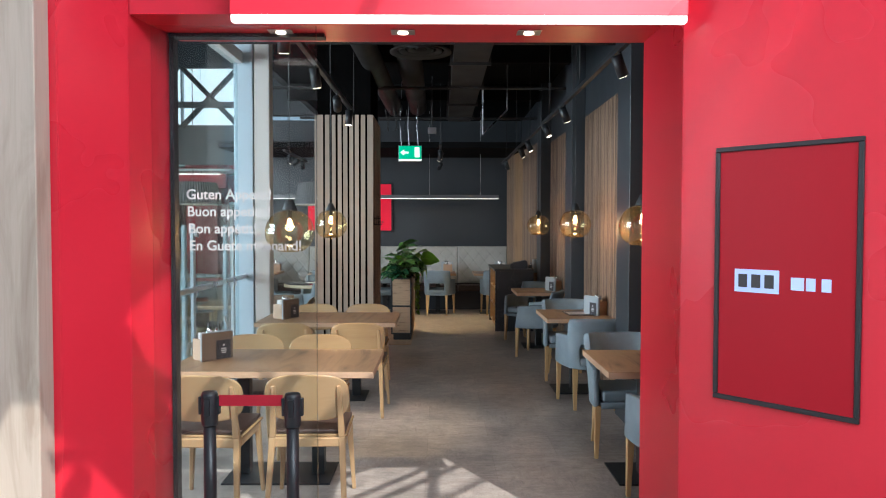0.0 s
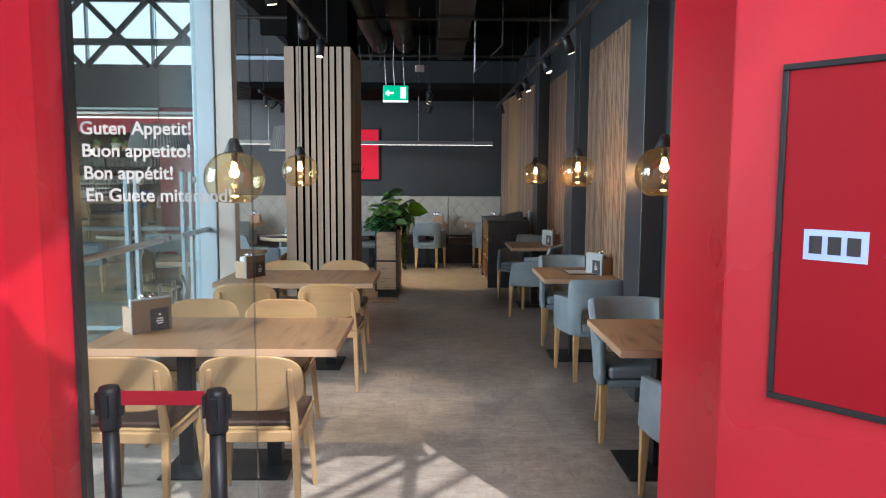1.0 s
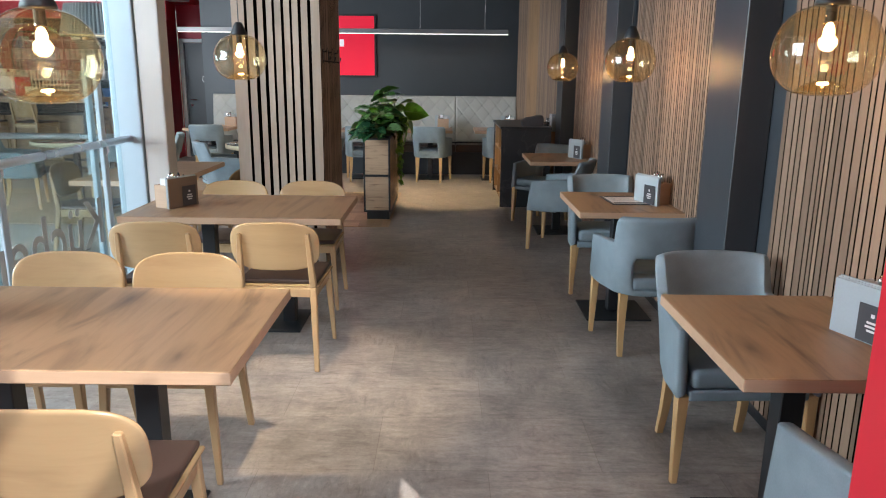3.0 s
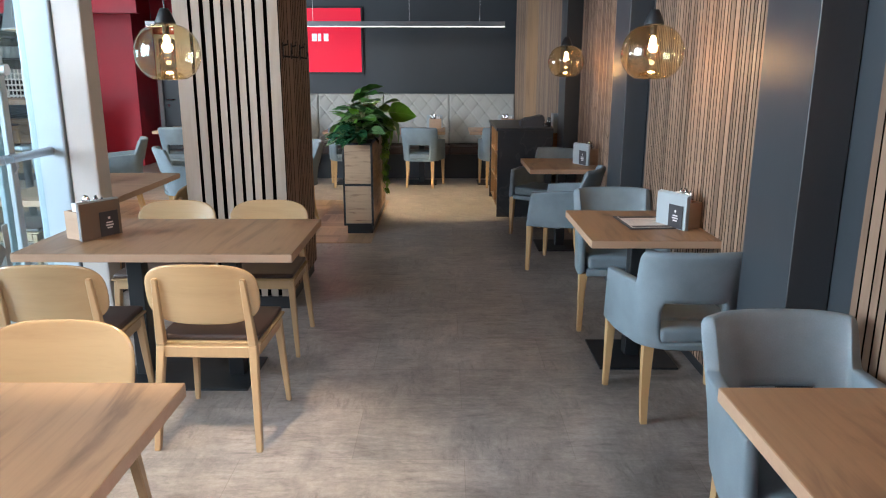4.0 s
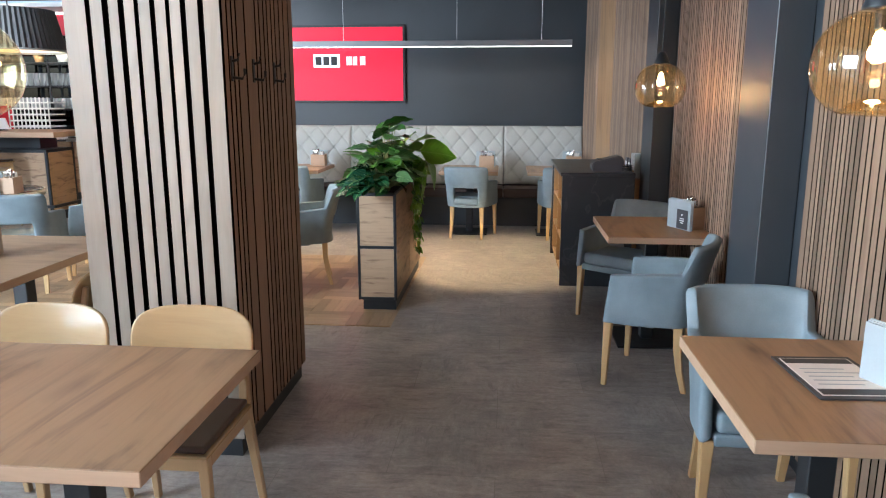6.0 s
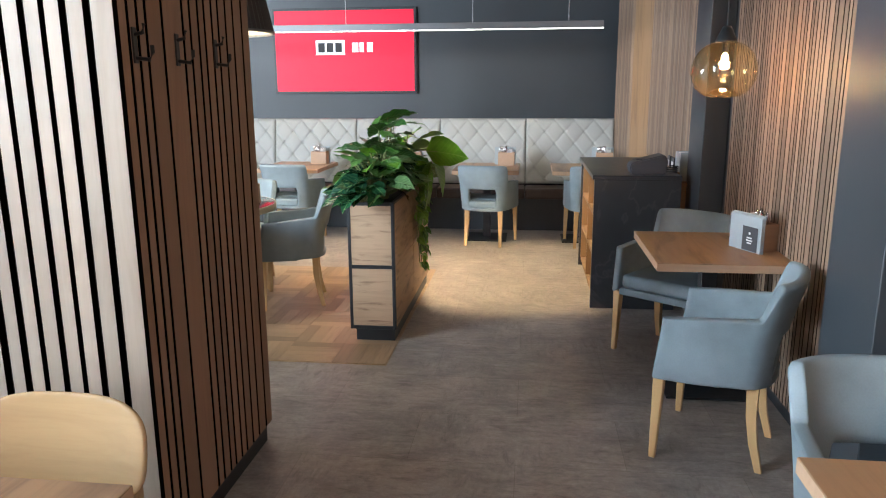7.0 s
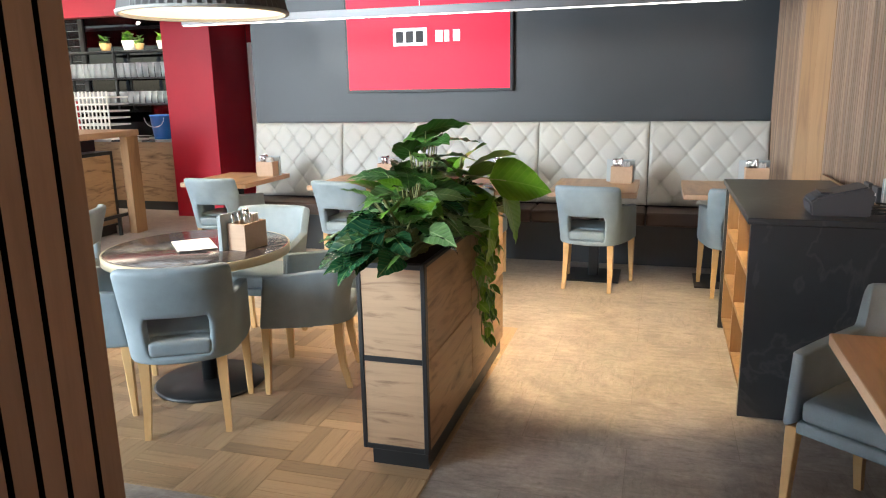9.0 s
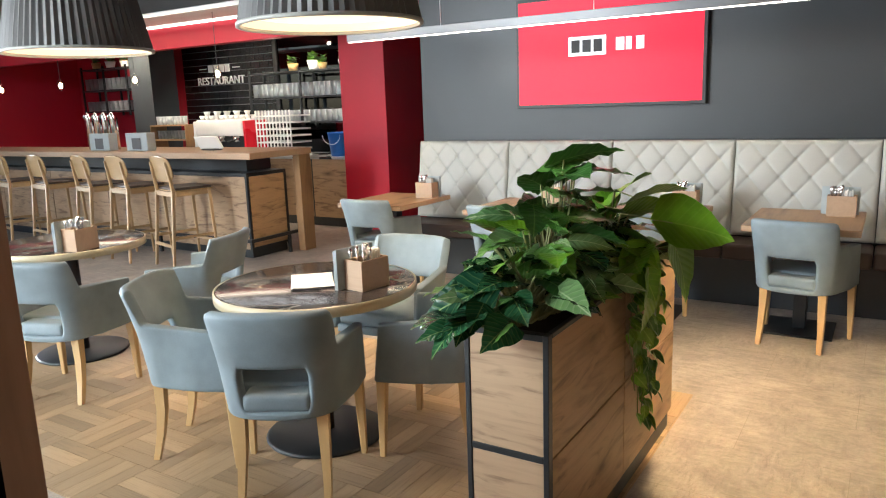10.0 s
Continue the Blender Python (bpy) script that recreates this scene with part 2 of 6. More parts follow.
def floor_material():
    """Concrete-look vinyl tiles: soft clouds, crisp trowel scratches both ways, faint joints."""
    m, nt, bs = base("concrete_vinyl_floor", 0.42)
    v, _ = coords(nt, True, (1, 1, 1), 0.0)
    br = nt.nodes.new("ShaderNodeTexBrick")
    br.inputs["Scale"].default_value = 1.0
    br.inputs["Brick Width"].default_value, br.inputs["Row Height"].default_value = 0.92, 0.46
    br.inputs["Mortar Size"].default_value = 0.0016
    br.inputs["Color1"].default_value, br.inputs["Color2"].default_value = (1, 1, 1, 1), (0.84, 0.85, 0.86, 1)
    br.inputs["Mortar"].default_value = (0.72, 0.70, 0.68, 1)
    nt.links.new(v, br.inputs["Vector"])
    big = noise_tex(nt, v, 1.1, 4, 0.5)
    cloud = noise_tex(nt, v, 4.5, 9, 0.5, 0.68)
    grain = noise_tex(nt, v, 42.0, 6, 0.3, 0.7)
    vs, _ = coords(nt, True, (2.4, 10, 3), 0.0)
    along = noise_tex(nt, vs, 2.6, 9, 0.5, 0.74)
    vt, _ = coords(nt, True, (12, 3.0, 3), 0.0)
    across = noise_tex(nt, vt, 2.6, 9, 0.5, 0.74)
    patch = ramp(nt, noise_tex(nt, v, 1.9, 3), [(0.47, (0, 0, 0)), (0.60, (1, 1, 1))])
    col = ramp(nt, big, [(0.32, (0.285, 0.252, 0.228)), (0.68, (0.395, 0.352, 0.320))])
    col = mix(nt, "MULTIPLY", 0.85, col, ramp(nt, cloud, [(0.36, (0.70, 0.69, 0.68)), (0.64, (1.24, 1.21, 1.18))]))
    pale = mix(nt, "MIX", patch, ramp(nt, along, [(0.52, (0, 0, 0)), (0.66, (0.24, 0.218, 0.20))]), ramp(nt, across, [(0.53, (0, 0, 0)), (0.67, (0.22, 0.20, 0.185))]))
    col = mix(nt, "SCREEN", 0.5, col, pale)
    dark = mix(nt, "MIX", patch, ramp(nt, along, [(0.36, (0.42, 0.40, 0.39)), (0.48, (1, 1, 1))]), ramp(nt, across, [(0.36, (0.46, 0.44, 0.43)), (0.48, (1, 1, 1))]))
    col = mix(nt, "MULTIPLY", 0.5, col, dark)
    col = mix(nt, "MULTIPLY", 0.6, col, ramp(nt, grain, [(0.35, (0.80, 0.80, 0.80)), (0.65, (1.14, 1.14, 1.13))]))
    col = mix(nt, "MULTIPLY", 1.0, col, br.outputs[0])
    nt.links.new(col, bs.inputs["Base Color"])
    nt.links.new(ramp(nt, cloud, [(0.3, (0.32,) * 3), (0.7, (0.50,) * 3)]), bs.inputs["Roughness"])
    bump(nt, bs, cloud, 0.08, 0.001)
    return m


def marble(name, c, vein, rough, amount=0.5):
    m, nt, bs = base(name, rough)
    v, _ = coords(nt, False, (1, 1, 1))
    n = noise_tex(nt, v, 1.1, 6, 1.5, 0.5)
    line = ramp(nt, n, [(0.485, (0, 0, 0)), (0.5, (amount,) * 3), (0.515, (0, 0, 0))])
    cl = ramp(nt, noise_tex(nt, v, 3.0, 4), [(0.3, tuple(x * 0.7 for x in c)), (0.7, c)])
    nt.links.new(mix(nt, "MIX", line, cl, vein), bs.inputs["Base Color"])
    return m


FLOOR = floor_material()
MARBLE = marble("black_marble", (0.030, 0.036, 0.042), (0.40, 0.39, 0.36), 0.35, 0.06)
MARBLE_TOP = marble("dark_marble_top", (0.06, 0.05, 0.048), (0.42, 0.38, 0.34), 0.12)


def leaf_material(name, a, b, vein_colour, gloss=0.28):
    """A leaf blade with a pale midrib and side veins that run off it slantwise."""
    m, nt, bs = base(name, gloss)
    v, rnd = coords(nt, False, (1, 1, 1))
    n = noise_tex(nt, v, 16, 4)
    sep = nt.nodes.new("ShaderNodeSeparateXYZ")
    nt.links.new(nt.nodes.new("ShaderNodeTexCoord").outputs["Object"], sep.inputs[0])

    def calc(op, p, q=None):
        k = nt.nodes.new("ShaderNodeMath")
        k.operation = op
        for slot, val in ((0, p), (1, q)):
            if isinstance(val, float):
                k.inputs[slot].default_value = val
            elif val is not None:
                nt.links.new(val, k.inputs[slot])
        return k.outputs[0]

    side = calc("ABSOLUTE", sep.outputs[0])
    along = calc("SUBTRACT", sep.outputs[1], calc("MULTIPLY", side, 0.8))
    wave = calc("SINE", calc("MULTIPLY", along, 230.0))
    veins = ramp(nt, wave, [(0.72, (0, 0, 0)), (1.0, (0.6, 0.6, 0.6))])
    rib = ramp(nt, calc("MULTIPLY", side, 100.0), [(0.10, (0.9, 0.9, 0.9)), (0.35, (0, 0, 0))])
    col = mix(nt, "MIX", rnd, a, b)
    col = mix(nt, "MULTIPLY", 0.6, col, ramp(nt, n, [(0.3, (0.6, 0.65, 0.55)), (0.7, (1.25, 1.2, 1.0))]))
    col = mix(nt, "MIX", veins, col, mix(nt, "MIX", 0.45, col, vein_colour))
    col = mix(nt, "MIX", rib, col, vein_colour)
    nt.links.new(col, bs.inputs["Base Color"])
    bump(nt, bs, wave, 0.25, 0.002)
    return m


LEAF = leaf_material("deep_green_leaf", (0.030, 0.125, 0.032), (0.11, 0.27, 0.05), (0.20, 0.34, 0.12))
LEAF_DARK = leaf_material("glossy_dark_leaf", (0.008, 0.045, 0.026), (0.022, 0.10, 0.042), (0.16, 0.26, 0.09), 0.2)
LEAF_PALE = leaf_material("variegated_leaf", (0.08, 0.20, 0.07), (0.19, 0.29, 0.13), (0.36, 0.44, 0.26))
LEAF_BRIGHT = leaf_material("bright_green_leaf", (0.085, 0.26, 0.014), (0.16, 0.34, 0.022), (0.24, 0.40, 0.06), 0.35)
STEM = plain("pale_stem", (0.24, 0.26, 0.11), 0.5)

# ---- mesh helpers ----


def bm_box(x0, y0, z0, x1, y1, z1, bevel=0.0, segs=1, into=None):
    bm = bmesh.new()
    bmesh.ops.create_cube(bm, size=1.0)
    bmesh.ops.scale(bm, vec=(abs(x1 - x0), abs(y1 - y0), abs(z1 - z0)), verts=bm.verts)
    if bevel:
        bmesh.ops.bevel(bm, geom=bm.edges[:], offset=bevel, segments=segs, affect="EDGES", profile=0.6)
    bmesh.ops.translate(bm, vec=((x0 + x1) / 2, (y0 + y1) / 2, (z0 + z1) / 2), verts=bm.verts)
    return merge(into, bm)


def merge(into, bm):
    if into is None:
        return bm
    me = bpy.data.meshes.new("tmp")
    bm.to_mesh(me)
    bm.free()
    into.from_mesh(me)
    bpy.data.meshes.remove(me)
    return into


def bm_tube(points, radius, sides=10, into=None, cap=True):
    """A round bar through the points; radius may be a list."""
    bm = bmesh.new()
    pts = [Vector(p) for p in points]
    rad = radius if isinstance(radius, (list, tuple)) else [radius] * len(pts)
    rings = []
    for i, p in enumerate(pts):
        d = (pts[min(i + 1, len(pts) - 1)] - pts[max(i - 1, 0)]).normalized()
        ref = Vector((0, 0, 1)) if abs(d.z) < 0.9 else Vector((1, 0, 0))
        u = d.cross(ref).normalized()
        w = d.cross(u)
        rings.append([bm.verts.new(p + (u * math.cos(a) + w * math.sin(a)) * rad[i]) for a in (2 * math.pi * k / sides for k in range(sides))])
    for a, b in zip(rings, rings[1:]):
        for k in range(sides):
            bm.faces.new((a[k], a[(k + 1) % sides], b[(k + 1) % sides], b[k]))
    if cap:
        bm.faces.new(rings[0][::-1])
        bm.faces.new(rings[-1])
    bmesh.ops.recalc_face_normals(bm, faces=bm.faces)
    return merge(into, bm)


def bm_lathe(profile, sides=32, into=None, centre=(0, 0, 0)):
    """Turns (radius, height) pairs round z."""
    bm = bmesh.new()
    rings = []
    for r, z in profile:
        if r < 1e-5:
            rings.append([bm.verts.new((centre[0], centre[1], centre[2] + z))])
        else:
            rings.append([bm.verts.new((centre[0] + r * math.cos(a), centre[1] + r * math.sin(a), centre[2] + z)) for a in (2 * math.pi * k / sides for k in range(sides))])
    for a, b in zip(rings, rings[1:]):
        for k in range(sides):
            n = (k + 1) % sides
            if len(a) == 1 and len(b) > 1:
                bm.faces.new((a[0], b[n], b[k]))
            elif len(b) == 1 and len(a) > 1:
                bm.faces.new((a[k], a[n], b[0]))
            elif len(a) > 1:
                bm.faces.new((a[k], a[n], b[n], b[k]))
    bmesh.ops.recalc_face_normals(bm, faces=bm.faces)
    return merge(into, bm)


def bm_taper(p0, p1, w0, w1, into=None, bevel=0.004):
    """A square tapered bar from p0 (side w0) to p1 (side w1)."""
    bm = bmesh.new()
    a, b = Vector(p0), Vector(p1)
    v = []
    for p, w in ((a, w0), (b, w1)):
        v.append([bm.verts.new(p + Vector((sx * w / 2, sy * w / 2, 0))) for sx, sy in ((-1, -1), (1, -1), (1, 1), (-1, 1))])
    for k in range(4):
        bm.faces.new((v[0][k], v[0][(k + 1) % 4], v[1][(k + 1) % 4], v[1][k]))
    bm.faces.new(v[0][::-1])
    bm.faces.new(v[1])
    bmesh.ops.recalc_face_normals(bm, faces=bm.faces)
    if bevel:
        bmesh.ops.bevel(bm, geom=bm.edges[:], offset=bevel, segments=1, affect="EDGES")
    return merge(into, bm)


def finish(name, bm, material, smooth=False):
    me = bpy.data.meshes.new(name)
    bm.to_mesh(me)
    bm.free()
    me.materials.append(material)
    if smooth:
        me.polygons.foreach_set("use_smooth", [True] * len(me.polygons))
    return me


def part(name, bm, material, parent, label="", smooth=False):
    ob = new(name, finish(name, bm, material, smooth))
    ob.parent = parent
    if label:
        ob["label"] = label
    return ob


def thing(name, label, category, group="", at=(0, 0, 0), kind=""):
    ob = new(name)
    ob.empty_display_size = 0.1
    ob.location = at
    return tagged(ob, label, category, group, kind)


def solid(name, bm, material, label, category="", kind="", group="", smooth=False):
    return tagged(new(name, finish(name, bm, material, smooth)), label, category, group, kind)


def modify(ob, solid_t=0.0, subdiv=0, offset=-1.0):
    if solid_t:
        md = ob.modifiers.new("thick", "SOLIDIFY")
        md.thickness, md.offset = solid_t, offset
    if subdiv:
        md = ob.modifiers.new("round", "SUBSURF")
        md.levels = md.render_levels = subdiv
    return ob


UNIT = {}


def piece(name, material, parent, x0, y0, z0, x1, y1, z1, bevel=0.03, face=None):
    """One board or slat: a bevelled unit block shared by all of its kind and scaled.
    With face (an axis) the veneer covers that axis alone and the sides are black."""
    key = (name, material.name, face)
    if key not in UNIT:
        me = finish(name, bm_box(-0.5, -0.5, -0.5, 0.5, 0.5, 0.5, bevel), material)
        if face is not None:
            me.materials.append(GAP)
            for f in me.polygons:
                f.material_index = 0 if abs(f.normal[face]) > 0.5 else 1
        UNIT[key] = me
    ob = new(name, UNIT[key])
    ob.parent = parent
    ob.location = ((x0 + x1) / 2, (y0 + y1) / 2, (z0 + z1) / 2)
    ob.scale = (x1 - x0, y1 - y0, z1 - z0)
    return ob


def text(name, words, size, m, material, parent=None, extrude=0.001, weight=0.0):
    cu = bpy.data.curves.new(name, "FONT")
    cu.body, cu.size, cu.extrude, cu.offset = words, size, extrude, weight
    cu.materials.append(material)
    ob = new(name, cu)
    ob.matrix_world = m
    ob.parent = parent
    return ob


# ---- structure ----
Z_CEIL = 3.75
solid("floor", bm_box(-12.5, -7.0, -0.12, 7.0, 17.6, 0.0), FLOOR, "dark grey brown concrete-look floor with faint joints", kind="structure")
solid("ceiling", bm_box(-2.2, 3.88, Z_CEIL, 2.2, 17.4, Z_CEIL + 0.1), CEIL, "black painted ceiling above ducts and cables", kind="structure")
solid("ceiling_dining", bm_box(-12.4, 8.0, 5.6, -2.2, 15.0, 5.7), CEIL, "black painted ceiling above the dining area", kind="structure")
solid("wall_upper", bm_box(-2.32, 3.9, 3.76, -2.2, 15.0, 5.598), CHARCOAL, "charcoal painted wall over the edge of the low ceiling", kind="structure")
solid("wall_upper_back", bm_box(-3.74, 14.76, Z_CEIL + 0.102, -2.322, 14.95, 5.598), CHARCOAL, "charcoal painted wall over the bench wall", kind="structure")
solid("ceiling_bar", bm_box(-12.4, 13.9, 2.652, -3.9, 14.8, 2.70), WHITE, "pale suspended ceiling before the bar", kind="structure")
solid("ceiling_back", bm_box(-12.4, 15.0, 2.72, -3.75, 17.4, 2.8), RED_MATT, "dark red lowered ceiling over the bar", kind="structure")

wall_r = solid("wall_right", bm_box(1.76, 3.88, 0, 2.0, 14.9, Z_CEIL), CHARCOAL, "charcoal painted side wall behind slatted panels", kind="structure")
for y0 in (5.79, 8.32, 10.84):
    solid("pilaster", bm_box(1.605, y0, 0, 1.757, y0 + 0.41, Z_CEIL, 0.003), CHARCOAL, "charcoal painted wall pier between slatted panels", kind="structure")
solid("wall_back", bm_box(-3.73, 14.76, 0, 1.757, 14.95, Z_CEIL), CHARCOAL, "charcoal painted back wall", kind="structure")
solid("wall_recess", bm_box(-3.73, 14.953, 0, -3.6, 16.1, Z_CEIL), CHARCOAL, "charcoal side of the door recess", kind="structure")
solid("wall_door", bm_box(-4.6, 16.1, 0, -3.6, 16.25, Z_CEIL), RED_MATT, "dark red wall round the kitchen door", kind="structure")
solid("red_column", bm_box(-5.27, 15.30, 0, -4.603, 16.097, 3.0, 0.004), RED_MATT, "deep red painted column beside the bar", kind="structure")
solid("wall_bar_back", bm_box(-12.4, 17.0, 0, -5.0, 17.2, 3.0), BLACK, "black wall behind the bar", kind="structure")
solid("wall_far_left", bm_box(-12.5, 13.2, 0, -12.4, 17.2, 5.6), RED_MATT, "deep red painted far wall", kind="structure")
solid("bar_fascia", bm_box(-12.4, 14.55, 2.37, -4.2, 14.7, 2.65), RED_MATT, "red painted fascia over the bar", kind="structure")

solid("pillar_bar", bm_box(-10.15, 15.9, 0, -9.63, 16.39, 2.718), CHARCOAL, "charcoal painted pillar beside the bar shelves", kind="structure")
solid("wall_bar_red", bm_box(-12.39, 16.42, 0, -10.153, 16.99, 2.718), RED_MATT, "deep red wall behind the bar shelves", kind="structure")
# unseen window, added as an opening for the far daylight lamp
win4 = thing("window_4", "wide unseen window added at the far end of the dining room for daylight", "window", kind="structure")
for k in range(5):
    part("mullion", bm_box(-12.46, 8.0 + 1.29 * k, 0, -12.38, 8.06 + 1.29 * k, 3.2), STEELBLUE, win4)
part("sill", bm_box(-12.5, 8.0, 0, -12.39, 13.2, 0.4), CHARCOAL, win4)
part("head", bm_box(-12.5, 8.0, 3.2, -12.39, 13.2, 5.6), CHARCOAL, win4)
solid("wall_dining_front", bm_box(-12.5, 7.9, 0, -8.2, 8.0, 5.6), WHITE, "plain pale wall between atrium and dining room", kind="structure")
# unseen slab, added to block direct sun from the left tables
solid("atrium_roof", bm_box(-9.2, 1.95, 5.6, -2.2, 8.0, 5.7), WHITE, "unseen pale roof that keeps the sun off the tables by the atrium", kind="structure")

# entrance portal
portal = thing("entrance_portal", "glossy red lacquered entrance portal with splayed sides", "entrance", kind="structure")


def bm_prism(poly, z0, z1, into=None):
    bm = bmesh.new()
    lo = [bm.verts.new((x, y, z0)) for x, y in poly]
    hi = [bm.verts.new((x, y, z1)) for x, y in poly]
    n = len(poly)
    for k in range(n):
        bm.faces.new((lo[k], lo[(k + 1) % n], hi[(k + 1) % n], hi[k]))
    bm.faces.new(lo[::-1])
    bm.faces.new(hi)
    bmesh.ops.recalc_face_normals(bm, faces=bm.faces)
    bmesh.ops.bevel(bm, geom=[e for e in bm.edges if abs(e.verts[0].co.z - e.verts[1].co.z) > 0.5], offset=0.004, segments=2, affect="EDGES")
    return merge(into, bm)


Z_SOF, TOP = 2.59, 3.6
EX, EY = 1.165, 3.24          # where the splayed side leaves the reveal
SDX, SDY = 0.654, -0.757      # direction of the splayed side
FAR = 2.6
part("side_right", bm_prism([(EX, EY), (EX, 3.87), (2.3, 3.87), (EX + SDX * FAR + 0.4, EY + SDY * FAR), (EX + SDX * FAR, EY + SDY * FAR)], 0, TOP), RED, portal)
part("side_left", bm_prism([(-1.35, 3.37), (-1.535, 3.10), (-1.95, 3.10), (-1.95, 3.76), (-1.285, 3.76)], 0, TOP), RED, portal)
part("lintel", bm_prism([(-1.345, 3.374), (1.161, 3.374), (1.161, 3.866), (-1.283, 3.866)], Z_SOF, TOP), RED, portal)
part("track", bm_box(-1.284, 3.70, 0, -1.262, 3.76, Z_SOF - 0.002), BLACK, portal)
part("track", bm_box(-1.283, 3.69, Z_SOF - 0.02, -0.50, 3.76, Z_SOF - 0.002), BLACK, portal)
box = part("sign_box", bm_box(-0.81, 3.165, 2.565, 1.145, 3.37, 3.3, 0.004, 1, bm_box(-0.81, 3.12, 2.518, 1.145, 3.1645, 3.3, 0.002)), RED, portal)
part("light_strip", bm_box(-0.805, 3.122, 2.490, 1.14, 3.16, 2.5175), LED, box, "white glowing strip under the sign box")
for x in (-0.71, -0.10, 0.53):
    dl = thing("downlight", "square recessed downlight in the red soffit", "ceiling light", "soffit downlights", (x, 3.66, Z_SOF))
    part("frame", bm_box(-0.06, -0.045, -0.006, 0.06, 0.045, -0.002, 0.002), STEEL, dl)
    part("lens", bm_tube([(0, 0, -0.006), (0, 0, -0.010)], 0.026, 16), SPOTFACE, dl)
    spot_lamp("downlight_beam", (x, 3.66, Z_SOF - 0.02), (x, 3.70, 0), 14, 80, WARM)

# entrance screen on the splayed side
u = Vector((SDX, SDY, 0)).normalized()
nrm = Vector((SDY, -SDX, 0)).normalized()
screen_m = Matrix(((u.x, 0, nrm.x, 0), (u.y, 0, nrm.y, 0), (0, 1, 0, 0), (0, 0, 0, 1)))
screen = thing("entrance_screen", "portrait display with a deep red picture, set into the red wall", "screen")
screen.matrix_world = Matrix.Translation((EX + SDX * 0.165, EY + SDY * 0.165, 0.882)) @ screen_m
W, H = 0.58, 1.072
bm = bm_box(0, 0, -0.004, W, 0.020, 0.012, 0.003)
bm_box(0, H - 0.020, -0.004, W, H, 0.012, 0.003, 1, bm)
bm_box(0, 0.0205, -0.004, 0.020, H - 0.0205, 0.012, 0.003, 1, bm)
bm_box(W - 0.020, 0.0205, -0.004, W, H - 0.0205, 0.012, 0.003, 1, bm)
part("bezel", bm, BLACK, screen)
part("panel", bm_box(0.0205, 0.0205, -0.003, W - 0.0205, H - 0.0205, 0.004), SCREENDARK, screen, "deep red glowing picture")
part("logo_block", bm_box(0.09, 0.465, 0.0045, 0.275, 0.560, 0.0065), SCREENBLUE, screen, "pale blue block")
for k in range(3):
    part("logo_bar", bm_box(0.107 + k * 0.055, 0.485, 0.007, 0.145 + k * 0.055, 0.540, 0.0085), DARKCARD, screen)
for k, w in enumerate((0.05, 0.035, 0.035)):
    part("logo_bar", bm_box(0.322 + k * 0.058, 0.485, 0.0045, 0.322 + k * 0.058 + w, 0.535, 0.0065), SCREENBLUE, screen)

# wooden cladding and pale post outside the portal
solid("outer_cladding", bm_box(-1.80, 2.98, 0, -1.565, 3.095, TOP, 0.004), wood("pale_knotty_wood", (0.52, 0.44, 0.36), (0.30, 0.22, 0.16), "z", 0.6, 0.6, True, 0.1), "knotty pale wood cladding beside the red portal", "cladding", kind="structure")
solid("outer_post", bm_box(-2.1, 2.85, 0, -1.775, 2.975, TOP, 0.006), WHITE, "pale painted post beside the wood cladding", kind="structure")

# hall round the camera, open to the sky on the left
solid("hall_wall_right", bm_box(3.3, -7, 0, 3.5, 0.9, 4.2), WHITE, "plain pale wall of the hall outside", kind="structure")
solid("hall_wall_rear", bm_box(-9, -7.2, 0, 7.0, -7.0, 5.6), WHITE, "plain pale wall of the hall outside", kind="structure")
# unseen ceiling, its openings set to land sun patches on the entrance floor
for box in ((-2.4, -7, 0.2, 3.9), (0.2002, -7, 3.6, -1.5), (0.9, -1.4998, 3.6, 0.3), (0.2002, -0.2, 0.8998, 0.3), (0.2002, 0.3002, 0.4, 3.9), (0.4002, 1.3, 3.6, 3.9), (2.83, 0.3002, 3.6, 1.2998), (3.6002, -7, 7.0, 3.9)):
    solid("hall_ceiling", bm_box(box[0], box[1], 5.6, box[2], box[3], 5.7), WHITE, "unseen pale hall ceiling with openings that aim the sun at the entrance", kind="structure")
solid("hall_wall_side", bm_box(6.8, -7, 0, 7.0, 3.9, 5.6), WHITE, "plain pale wall of the hall outside", kind="structure")
solid("wall_over_portal", bm_box(-2.2, 3.40, TOP, 7.0, 3.86, 5.6), WHITE, "plain pale wall over the portal", kind="structure")
solid("atrium_wall", bm_box(-9.2, -7, 0, -9.0, 8.0, 5.6), WHITE, "plain pale wall across the atrium", kind="structure")
# unseen bars, placed so that their shadows stripe the sun on the floor
truss = thing("roof_truss", "unseen grey bars under the roof opening that stripe the entrance sun", "truss", kind="structure")
for x, y, r in ((0.62, 0.55, 0.035), (1.00, 0.55, 0.030), (1.42, 0.62, 0.035), (1.83, 0.62, 0.030), (2.26, 0.94, 0.030), (2.49, 0.85, 0.006), (2.55, 0.84, 0.024)):
    part("brace", bm_tube([(x - 0.62, y - 0.78, 5.5), (x + 0.40, y + 0.50, 5.5)], r, 6), STEELBLUE, truss)
for x in (0.95, 1.60, 2.235):
    part("beam", bm_box(x - 0.03, 0.2, 5.44, x + 0.03, 1.4, 5.50), STEELBLUE, truss)
part("beam", bm_box(0.5, -1.5, 5.5, 0.56, -0.2, 5.58), STEELBLUE, truss)

